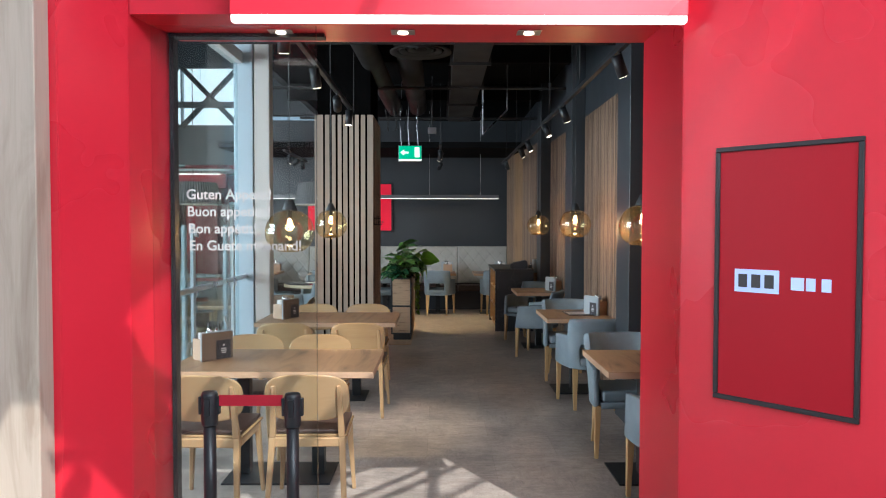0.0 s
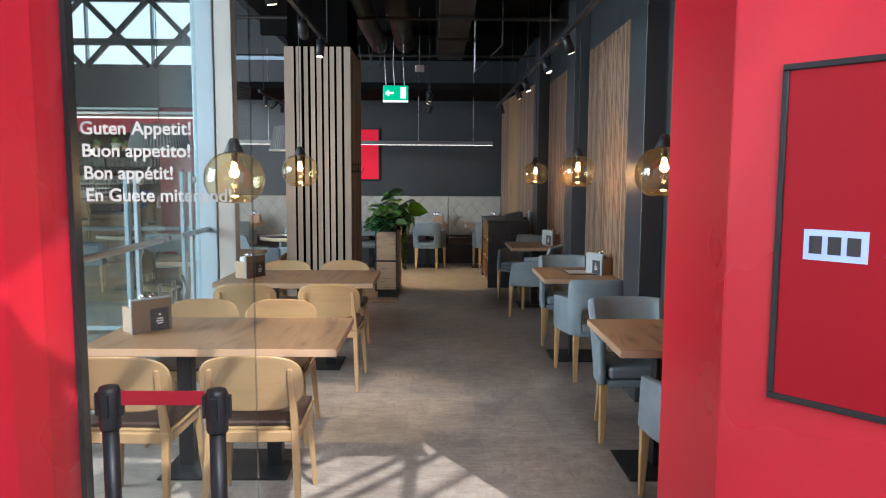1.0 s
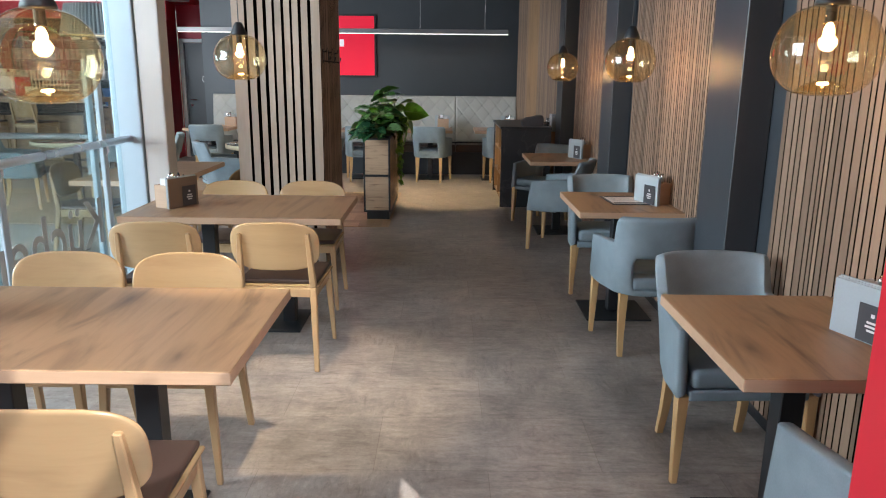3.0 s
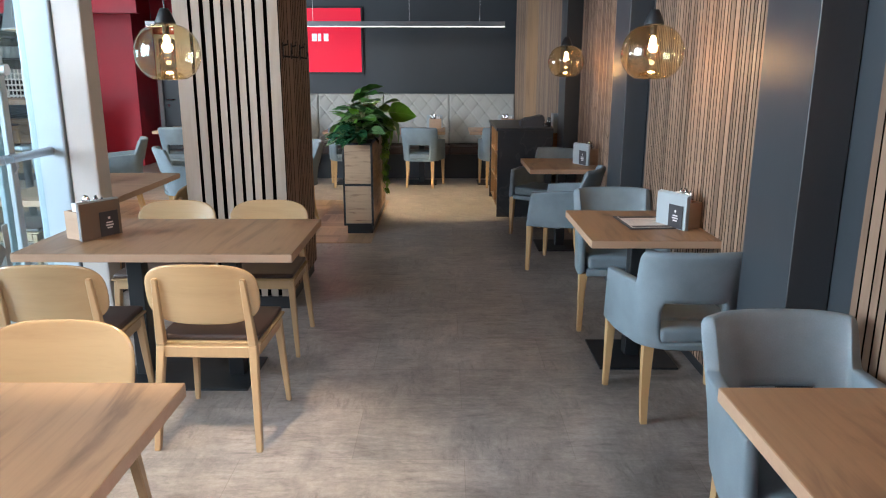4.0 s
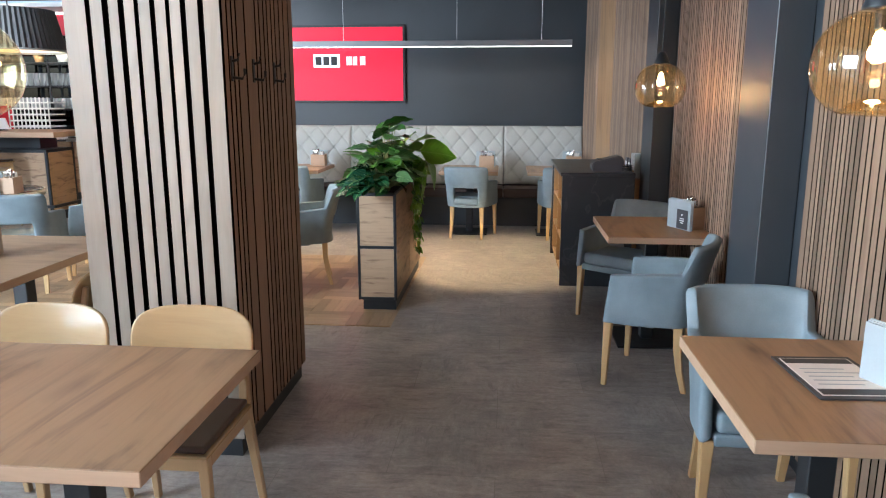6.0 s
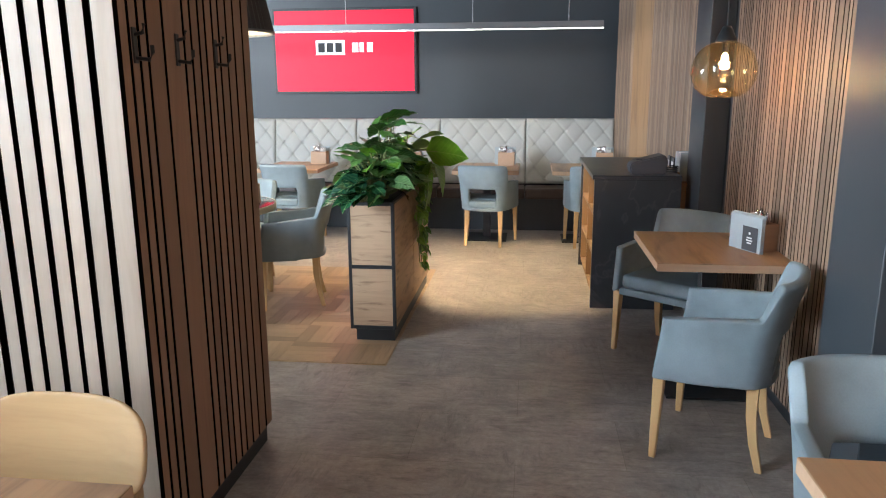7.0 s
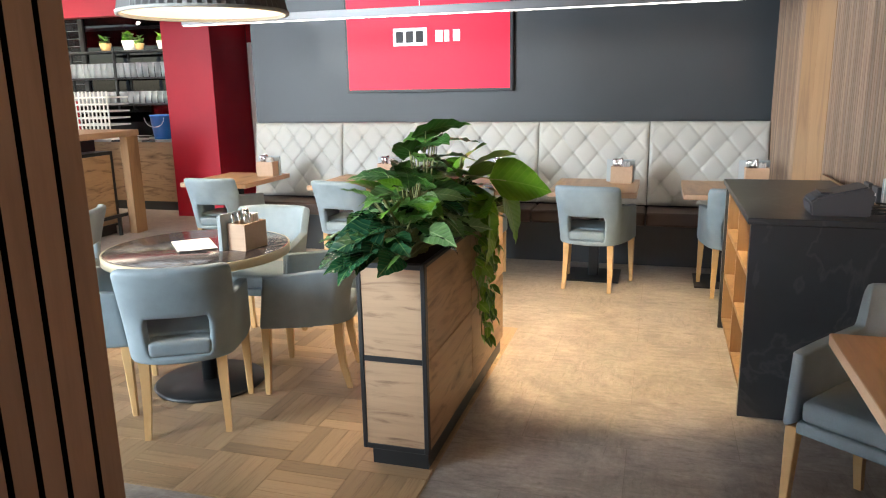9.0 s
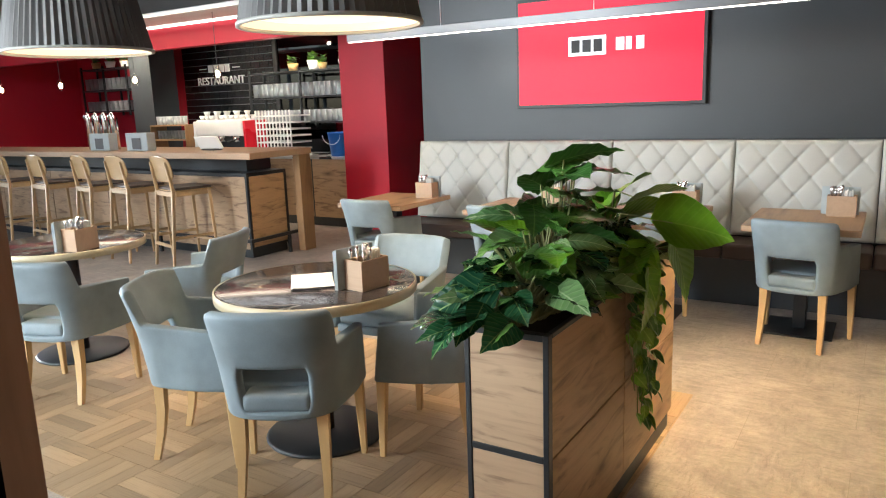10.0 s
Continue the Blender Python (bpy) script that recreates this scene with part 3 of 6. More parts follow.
# glass panel of the entrance, with lettering
pane = thing("entrance_glass", "clear fixed glass panel with white greeting words", "glass panel", kind="structure")
g = part("pane", bm_box(-1.315, 3.545, 0.01, -0.518, 3.557, Z_SOF - 0.005), WINDOWGLASS, pane)
g.visible_shadow = False
part("edge", bm_box(-0.5175, 3.544, 0.01, -0.5135, 3.558, Z_SOF - 0.005), CLEAR, pane, "bright polished glass edge")
for k, words in enumerate(("Guten Appetit!", "Buon appetito!", "Bon appétit!", "En Guete mitenand!")):
    text("greeting", words, 0.068, pose(-1.15 + 0.004 * k, 3.5435, 1.748 - 0.083 * k, 90, 0, 0), GLASSLETTER, pane, 0.001, 0.0011)

# glazed side towards the atrium
atrium = thing("window_1", "tall glazed side of the room towards the bright atrium", "window", kind="structure")
X_GL = -2.02
for y0, y1 in ((3.90, 5.16), (5.18, 6.42), (6.44, 7.58)):
    p = part("pane", bm_box(X_GL - 0.006, y0, 0.03, X_GL + 0.006, y1, 3.3), COATED, atrium)
    p.visible_shadow = False
part("sill", bm_box(X_GL - 0.05, 3.88, 0.0, X_GL + 0.05, 7.58, 0.028, 0.004), STEELBLUE, atrium)
part("head_rail", bm_box(X_GL - 0.06, 3.88, 3.3, X_GL + 0.06, 7.58, 3.42, 0.004), WHITE, atrium)
part("post", bm_box(-2.06, 7.585, 0, -1.86, 7.74, Z_CEIL, 0.012, 2), STEELBLUE, atrium, "pale blue-grey steel post")
part("post", bm_box(-1.855, 7.60, 0, -1.69, 7.76, Z_CEIL, 0.012, 2), POSTWHITE, atrium, "off-white painted post")
rail = thing("balustrade", "glass balustrade with steel handrail and slender posts along the atrium", "balustrade")
part("handrail", bm_tube([(-1.95, 3.95, 1.085), (-1.95, 7.72, 1.085)], 0.024, 14), STEEL, rail, "round brushed steel handrail", True)
for y in (4.83, 6.03, 7.20):
    fin = part("post", bm_box(-1.99, y, 0.03, -1.962, y + 0.055, 1.62, 0.004), STEELBLUE, rail)
    part("clamp", bm_tube([(-1.955, y + 0.028, 1.55), (-1.93, y + 0.028, 1.55)], 0.03, 14), STEEL, fin, "round steel glass clamp")
    part("rear_fin", bm_box(-2.085, y + 0.06, 0.03, -2.055, y + 0.115, 1.62, 0.004), STEELBLUE, fin)
    part("bracket", bm_tube([(-1.962, y + 0.03, 1.0), (-1.945, y + 0.03, 1.03), (-1.95, y + 0.03, 1.07)], 0.007, 8), STEEL, fin)
for y0 in (4.89, 6.09):
    gp = part("pane", bm_box(-1.958, y0, 0.06, -1.948, y0 + 1.10, 1.82), WINDOWGLASS, rail)
    gp.visible_shadow = False
text("glass_lettering", "Küchen", 0.42, Matrix.Translation((-1.965, 7.12, 0.46)) @ Matrix(((0, 0, -1, 0), (-1, 0, 0, 0), (0, 1, 0, 0), (0, 0, 0, 1))), GLASSLETTER, rail, 0.001, 0.004)

cross = thing("balustrade", "glass balustrade with steel handrail across the end of the atrium", "balustrade")
part("handrail", bm_tube([(-2.10, 7.92, 1.065), (-8.2, 7.92, 1.065)], 0.024, 14), STEEL, cross, "round brushed steel handrail", True)
part("lower_rail", bm_box(-8.2, 7.905, 0.05, -2.10, 7.935, 0.09, 0.004), STEELBLUE, cross)
for k in range(5):
    x = -2.16 - 1.22 * k
    part("post", bm_box(x - 0.028, 7.89, 0.0, x + 0.028, 7.915, 1.04, 0.004), STEELBLUE, cross)
    gp = part("pane", bm_box(x - 1.16, 7.916, 0.10, x - 0.04, 7.926, 1.0), WINDOWGLASS, cross)
    gp.visible_shadow = False

# clerestory window with crossed struts, over the bar
hw = thing("window_2", "high hall window with crossing grey struts over a grey panel", "window", kind="structure")
part("lower_panel", bm_box(-12.38, 14.86, 2.86, -3.745, 14.95, 3.66), SHADE_OUT, hw, "plain grey panel")
part("upper_panel", bm_box(-12.38, 14.86, 4.82, -3.745, 14.95, 5.598), CHARCOAL, hw)
for k in range(5):
    x = -3.95 - 1.24 * k
    part("pane", bm_box(x - 1.2, 14.93, 3.662, x, 14.94, 4.818), SKYPANE, hw, "bright daylight pane")
    part("mullion", bm_box(x, 14.84, 3.662, x + 0.04, 14.92, 4.818), STEELBLUE, hw)
    for s1 in (-1, 1):
        part("strut", bm_tube([(x - 0.62 - s1 * 0.58, 14.80, 3.62), (x - 0.62 + s1 * 0.58, 14.80, 4.82)], 0.055, 6), SHADE_OUT, hw)
part("strut", bm_box(-12.38, 14.74, 4.00, -3.745, 14.83, 4.12), SHADE_OUT, hw)

# ---- slatted panels on the side wall ----


def slat_wall(y0, y1, x_face, z1=2.84):
    panel = thing("slatted_panel", "oak slat panel with black gaps on the side wall", "wall panel", "slatted panels", kind="structure")
    part("backing", bm_box(x_face + 0.0245, y0, 0.06, x_face + 0.034, y1, z1), GAP, panel)
    rng = random.Random(int(y0 * 10))
    y = y0
    while y < y1 - 0.03:
        w = rng.choice((0.024, 0.030, 0.036, 0.050))
        w = min(w, y1 - y)
        piece("slat", SLAT, panel, x_face, y, 0.06, x_face + 0.024, y + w, z1, 0.02, 0)
        y += w + 0.009
    part("baseboard", bm_box(x_face + 0.005, y0, 0, x_face + 0.034, y1, 0.058), BLACK, panel)
    return panel


for y0, y1 in ((3.90, 5.63), (6.205, 8.16), (8.735, 10.68)):
    slat_wall(y0, y1, 1.722)
# canted wood facing in the corner behind the counter
facing = thing("corner_panelling", "warm oak boards and slats in the back corner", "wall panel", kind="structure")
facing.matrix_world = Matrix.Translation((1.72, 11.22, 0)) @ pose(0, 0, 0, 0, 0, 5.6)
rng = random.Random(5)
yy = 0.0
part("backing", bm_box(0.022, 0, 0.0, 0.034, 3.1, 2.96), BLACK, facing)
while yy < 3.05:
    if 1.62 < yy < 2.30:
        piece("board", BOARD, facing, -0.002, yy, 0.0, 0.0215, yy + 0.33, 2.96, 0.02)
        yy += 0.333
    else:
        w = rng.choice((0.026, 0.032, 0.04))
        piece("slat", SLAT, facing, 0.0, yy, 0.0, 0.0215, yy + w, 2.96)
        yy += w + 0.006

# slatted column
column = thing("slatted_column", "square column clad in oak slats, daylit tone in front, shaded tone on one side", "column", kind="structure")
CX0, CX1, CY0, CY1, CZ = -1.272, -0.635, 7.89, 8.865, 2.82
part("core", bm_box(CX0 + 0.03, CY0 + 0.03, 0, CX1 - 0.03, CY1 - 0.03, Z_CEIL), GAP, column)
FRONT = [(0.0, 0.093), (0.113, 0.049), (0.188, 0.040), (0.252, 0.041), (0.311, 0.046), (0.378, 0.042), (0.437, 0.043), (0.502, 0.048), (0.573, 0.064)]
for x, w in FRONT:
    piece("slat", SLAT_LIT, column, CX0 + x, CY0 + 0.002, 0.09, CX0 + x + w, CY0 + 0.028, CZ, 0.02, 1)
SIDE_GAPS = [7.964, 8.015, 8.063, 8.162, 8.298, 8.351, 8.412, 8.462, 8.522, 8.576, 8.643, 8.712, 8.795]
ends = [CY0 + 0.0285] + [g + 0.0075 for g in SIDE_GAPS]
for y0, y1 in zip(ends, [g - 0.0075 for g in SIDE_GAPS] + [CY1]):
    piece("slat", SLAT_SHADED, column, CX1 - 0.028, y0, 0.09, CX1, y1, CZ, 0.02, 0)
    piece("slat", SLAT_LIT, column, CX0, y0, 0.09, CX0 + 0.028, y1, CZ, 0.02, 0)
part("plinth", bm_box(CX0 + 0.02, CY0 + 0.02, 0, CX1 - 0.02, CY1 - 0.02, 0.088), BLACK, column)
for y in (7.985, 8.24, 8.53):
    hook = thing("coat_hook", "black metal coat hook on the slatted column", "coat hook", "coat hooks", (CX1, y, 1.67))
    part("plate", bm_box(0.0, -0.012, -0.05, 0.006, 0.012, 0.05, 0.002), BLACK, hook)
    part("arm", bm_tube([(0.005, 0, -0.035), (0.045, 0, -0.04), (0.055, 0, -0.02), (0.055, 0, 0.0)], 0.006, 8), BLACK, hook)
    part("arm", bm_tube([(0.005, 0, 0.03), (0.03, 0, 0.035), (0.035, 0, 0.06)], 0.006, 8), BLACK, hook)

# ---- parquet field ----
parquet = thing("parquet_floor", "oak block parquet in basket weave round the bar tables", "parquet", kind="structure")
part("screed", bm_box(-7.985, 9.78, 0.0005, -0.295, 12.03, 0.002), PARQ, parquet)
B, N = 0.32, 4
far = bmesh.new()
count = 0
for i in range(24):
    for j in range(7):
        x0, y0 = -0.30 - B * (i + 1), 9.785 + B * j
        for k in range(N):
            s = B / N
            if (i + j) % 2:
                b = (x0 + 0.001, y0 + s * k + 0.001, x0 + B - 0.001, y0 + s * (k + 1) - 0.001)
            else:
                b = (x0 + s * k + 0.001, y0 + 0.001, x0 + s * (k + 1) - 0.001, y0 + B - 0.001)
            if i < 11 and count < 296:
                piece("parquet_block", PARQ if (i + j) % 2 else PARQ_Y, parquet, b[0], b[1], 0.002, b[2], b[3], 0.006, 0.01)
                count += 1
            else:
                bm_box(b[0], b[1], 0.002, b[2], b[3], 0.006, into=far)
fo = part("far_blocks", far, PARQ, parquet)
fo["kind"] = "stuff"

# ---- furniture builders ----


def superellipse(a, b, n, count):
    pts = []
    for k in range(count):
        t = 2 * math.pi * k / count
        c, s = math.cos(t), math.sin(t)
        pts.append((a * math.copysign(abs(c) ** (2 / n), c), b * math.copysign(abs(s) ** (2 / n), s)))
    return pts


def backrest_mesh(width, z0, z1, y0, lean, curve):
    """A bent plywood panel with a rounded outline."""
    bm = bmesh.new()
    cz, hz = (z0 + z1) / 2, (z1 - z0) / 2
    rings = []
    for f in (1.0, 0.93, 0.72, 0.45, 0.2):
        ring = []
        for x, z in superellipse(width / 2 * f, hz * f, 3.2, 40):
            ring.append(bm.verts.new((x, y0 + curve * x * x - lean * (z + hz) / (2 * hz), cz + z)))
        rings.append(ring)
    mid = bm.verts.new((0, y0 - lean / 2, cz))
    for a, b in zip(rings, rings[1:]):
        for k in range(40):
            bm.faces.new((a[k], a[(k + 1) % 40], b[(k + 1) % 40], b[k]))
    for k in range(40):
        bm.faces.new((rings[-1][k], rings[-1][(k + 1) % 40], mid))
    bmesh.ops.recalc_face_normals(bm, faces=bm.faces)
    return bm


def wood_chair(seat=0.445, label="pale beech chair with a dark brown seat pad", name="wooden_chair", group="beech chairs", category="chair"):
    c = thing(name, label, category, group)
    lift = seat - 0.445
    back = part("backrest", backrest_mesh(0.47, 0.535 + lift, 0.805 + lift, -0.205, 0.055, 0.55), BEECH_BACK, c, "", True)
    modify(back, 0.014, 1, 0.0)
    for sx in (-1, 1):
        leg = bm_taper((sx * 0.215, -0.275, 0), (sx * 0.192, -0.195, seat), 0.026, 0.036)
        bm_taper((sx * 0.192, -0.195, seat), (sx * 0.178, -0.243, 0.74 + lift), 0.036, 0.022, leg)
        part("rear_leg", leg, BEECH, c)
        part("front_leg", bm_taper((sx * 0.222, 0.215, 0), (sx * 0.196, 0.185, seat - 0.01), 0.022, 0.036), BEECH, c)
    fr = bm_box(-0.20, 0.165, seat - 0.055, 0.20, 0.205, seat - 0.005, 0.004)
    bm_box(-0.20, -0.21, seat - 0.055, 0.20, -0.175, seat - 0.005, 0.004, 1, fr)
    for sx in (-1, 1):
        bm_box(sx * 0.178, -0.176, seat - 0.055, sx * 0.212, 0.166, seat - 0.005, 0.004, 1, fr)
    part("seat_frame", fr, BEECH, c)
    part("seat_shell", bm_box(-0.222, -0.185, seat - 0.0045, 0.222, 0.222, seat + 0.008, 0.006, 2), BEECH_BACK, c)
    pad = part("seat_pad", bm_box(-0.212, -0.175, seat + 0.0085, 0.212, 0.212, seat + 0.034, 0.012, 3), BROWNPAD, c, "dark brown padded seat", True)
    if lift > 0.1:
        for z, ys in ((0.22, (0.205, -0.255)), (0.32, ())):
            for yv in ys:
                part("stretcher", bm_box(-0.21, yv - 0.012, z, 0.21, yv + 0.012, z + 0.03, 0.003), BEECH, c)
        for sx in (-1, 1):
            part("stretcher", bm_box(sx * 0.208 - 0.01, -0.25, 0.30, sx * 0.208 + 0.01, 0.205, 0.33, 0.003), BEECH, c)
    return c


def armchair_shell():
    """The upholstered shell: splayed arms, a bowed back that flares at the top, an opening over the seat."""
    plan = [(0.285 - 0.020 * k / 6, 0.235 - 0.335 * k / 6) for k in range(7)]
    for k in range(1, 15):
        a = math.pi / 2 * k / 15
        plan.append((0.265 * math.cos(a) ** 0.80, -0.10 - 0.125 * math.sin(a) ** 0.90))
    plan = plan + [(0.0, -0.225)] + [(-x, y) for x, y in plan[::-1]]
    n = len(plan)
    length = [0.0]
    for a, b in zip(plan, plan[1:]):
        length.append(length[-1] + math.dist(a, b))
    half = length[-1] / 2
    # even columns, closer together where the back steps down to the arms and at the opening
    stops = sorted({round(v, 4) for v in [0.0, 0.04, 0.08, 0.115, 0.135, 0.147, 0.159, 0.18, 0.21, 0.24, 0.262, 0.274, 0.282, 0.290, 0.302, 0.32, 0.36, 0.42, 0.48, 0.54, half - 0.02, half]})
    stops = [-v for v in stops[:0:-1]] + stops
    bm = bmesh.new()
    rows = []
    for s in stops:
        d = min(max(s + half, 0.0), length[-1])
        k = max(i for i in range(n - 1) if length[i] <= d + 1e-9)
        f = min(1.0, (d - length[k]) / (length[k + 1] - length[k]))
        x = plan[k][0] + (plan[k + 1][0] - plan[k][0]) * f
        y = plan[k][1] + (plan[k + 1][1] - plan[k][1]) * f
        q = abs(s)
        step = max(0.0, min(1.0, (q - 0.274) / 0.016))
        step = step * step * (3 - 2 * step)
        top = (0.808 - 0.10 * max(0.0, q - 0.08) ** 2) * (1 - step) + (0.658 - 0.085 * max(0.0, q - 0.30)) * step
        zs = [0.355, 0.368, 0.380, 0.392, 0.410, 0.552, 0.574, 0.590] + [0.590 + (top - 0.590) * u for u in (0.5, 0.88, 1.0)]
        rear = max(0.0, min(1.0, (0.06 - y) / 0.20))
        front = max(0.0, min(1.0, (y - 0.0) / 0.235))
        col = []
        for z in zs:
            h = (z - 0.36) / 0.45
            xx = x * (1.0 - 0.15 * rear * (1 - h)) * (0.96 if z < 0.36 else 1.0)
            yy = y - rear * (0.018 * h + 0.070 * h * h) - front * 0.055 * max(0.0, h)
            col.append(bm.verts.new((xx, yy, z)))
        rows.append(col)
    for i in range(len(rows) - 1):
        q = abs(stops[i] + stops[i + 1]) / 2
        for k in range(len(rows[0]) - 1):
            if (q < 0.147 and 3 <= k <= 5) or (q < 0.159 and k == 4):
                continue
            bm.faces.new((rows[i][k], rows[i + 1][k], rows[i + 1][k + 1], rows[i][k + 1]))
    bmesh.ops.recalc_face_normals(bm, faces=bm.faces)
    return bm


def armchair():
    c = thing("armchair", "grey-blue leatherette tub armchair with pale wooden legs", "armchair", "grey armchairs")
    sh = part("shell", armchair_shell(), GREYFAB, c, "", True)
    modify(sh, 0.046, 1, -1.0)
    seat = bm_box(-0.222, -0.12, 0.395, 0.222, 0.232, 0.475, 0.028, 4)
    bm_box(-0.138, -0.215, 0.388, 0.138, -0.08, 0.462, 0.026, 4, seat)
    part("seat_cushion", seat, GREYFAB, c, "", True)
    part("seat_base", bm_box(-0.160, -0.165, 0.352, 0.160, -0.02, 0.3915, 0.010, 2, bm_box(-0.232, -0.03, 0.350, 0.232, 0.234, 0.3945, 0.010, 2)), GREYFAB, c, "", True)
    for sx in (-1, 1):
        part("front_leg", bm_taper((sx * 0.258, 0.215, 0), (sx * 0.250, 0.205, 0.37), 0.027, 0.046), LEGWOOD, c)
        rear = bmesh.new()
        pts = [(0.178, -0.198, 0.0, 0.027), (0.174, -0.168, 0.12, 0.033), (0.170, -0.152, 0.24, 0.040), (0.168, -0.150, 0.37, 0.046)]
        for a, b in zip(pts, pts[1:]):
            bm_taper((sx * a[0], a[1], a[2]), (sx * b[0], b[1], b[2]), a[3], b[3], rear, 0.0)
        part("rear_leg", rear, LEGWOOD, c)
    return c


def pedestal_table(sx, sy, label, group, posts=((0.0, 0.0),), plate=None, top=OAK_TOP, edge=OAK_EDGE):
    t = thing("dining_table", label, "table", group)
    slab = part("tabletop", bm_box(-sx / 2, -sy / 2, 0.710, sx / 2, sy / 2, 0.75, 0.0025), top, t)
    slab.data.materials.append(edge)
    for f in slab.data.polygons:
        f.material_index = 1 if abs(f.normal.z) < 0.5 else 0
    plate = plate or (0.42, 0.42)
    part("base_plate", bm_box(-plate[0] / 2, -plate[1] / 2, 0.0, plate[0] / 2, plate[1] / 2, 0.012, 0.003), BLACK, t, "black steel base plate")
    for x, y in posts:
        part("post", bm_box(x - 0.04, y - 0.04, 0.0125, x + 0.04, y + 0.04, 0.69, 0.004), BLACK, t, "black steel post")
        part("bracket", bm_box(x - 0.14, y - 0.14, 0.6905, x + 0.14, y + 0.14, 0.7115), BLACK, t)
    return t


def place(proto, poses):
    """The prototype at the first pose and copies at the others."""
    proto.matrix_basis = poses[0]
    return [proto] + [copy_thing(proto, m) for m in poses[1:]]


# ---- left tables and beech chairs ----
LT = pedestal_table(1.265, 0.79, "oak-topped dining table on two black steel posts", "oak tables by the atrium", ((-0.24, 0.0), (0.24, 0.0)), (0.68, 0.42))
place(LT, [pose(-0.938, 4.68, 0), pose(-0.938, 6.835, 0), pose(-2.13, 8.42, 0, 0, 0, 90)])
WC = wood_chair()
place(WC, [pose(x, y, 0, 0, 0, a) for x, y, a in (
    (-0.655, 4.20, 1.5), (-1.22, 4.18, -2), (-0.80, 5.16, 180), (-1.30, 5.16, 181),
    (-0.600, 6.32, -1.5), (-1.235, 6.31, 3), (-0.655, 7.28, 180), (-1.20, 7.27, 179),
    (-1.60, 8.15, 92), (-1.60, 8.68, 88), (-2.66, 8.42, -90))])

# ---- right tables and armchairs ----
RT = pedestal_table(0.652, 0.78, "square oak-topped table on a black steel pedestal", "oak tables along the slatted wall")
place(RT, [pose(1.418, 4.665, 0), pose(1.418, 7.11, 0), pose(1.418, 9.70, 0)])
AC = armchair()
chairs = [(1.475, 4.07, 0), (1.43, 5.215, 182), (1.455, 6.50, 0.5), (1.46, 7.705, 180), (1.34, 9.035, 67), (1.36, 10.215, 143)]
# bench tables
BT = pedestal_table(0.66, 0.80, "oak-topped table before the upholstered bench", "oak tables at the bench")
place(BT, [pose(x, 13.48, 0) for x in (-3.22, -1.97, -0.93, 0.06, 1.05)])
chairs += [(-3.19, 13.21, 3), (-1.95, 13.20, -4), (-0.93, 13.22, 2), (0.075, 13.205, -9), (1.13, 13.215, 0)]
# round tables
ROUND = [(-1.75, 10.77), (-4.05, 10.95)]
chairs += [(-1.572, 10.37, 28.6), (-2.17, 10.434, -62), (-1.21, 11.0, 105), (-1.80, 11.45, 185),
           (-3.43, 10.52, 20), (-3.20, 11.28, 110), (-4.6, 10.7, -70)]
place(AC, [pose(x, y, 0.006 if (x < -0.4 and 9.8 < y < 12.0) else 0, 0, 0, a) for x, y, a in chairs])
rt = thing("round_table", "round dark marble table with a pale rim on a disc base", "table", "round tables")
part("tabletop", bm_lathe([(0, 0.720), (0.455, 0.720), (0.462, 0.724), (0.462, 0.752), (0.455, 0.7545), (0, 0.7545)], 64), MARBLE_TOP, rt, "polished dark marble top", True)
part("rim", bm_lathe([(0.4625, 0.708), (0.470, 0.710), (0.470, 0.752), (0.4625, 0.754)], 64), plain("beige_edge_band", (0.46, 0.40, 0.27), 0.4, var=0.06), rt, "pale rim band", True)
part("base_disc", bm_lathe([(0, 0), (0.285, 0), (0.29, 0.008), (0.275, 0.018), (0.06, 0.024), (0, 0.024)], 48), BLACK, rt, "", True)
part("post", bm_tube([(0, 0, 0.0245), (0, 0, 0.70)], 0.04, 20), BLACK, rt, "", True)
part("bracket", bm_box(-0.16, -0.16, 0.7005, 0.16, 0.16, 0.7155), LEGWOOD, rt)
place(rt, [pose(x, y, 0.006) for x, y in ROUND])

# ---- bench ----
bench = thing("bench", "long bench with cream diamond-tufted back and dark brown seat", "bench")
BX0, BX1 = -3.44, 1.42
W5 = (BX1 - BX0) / 5


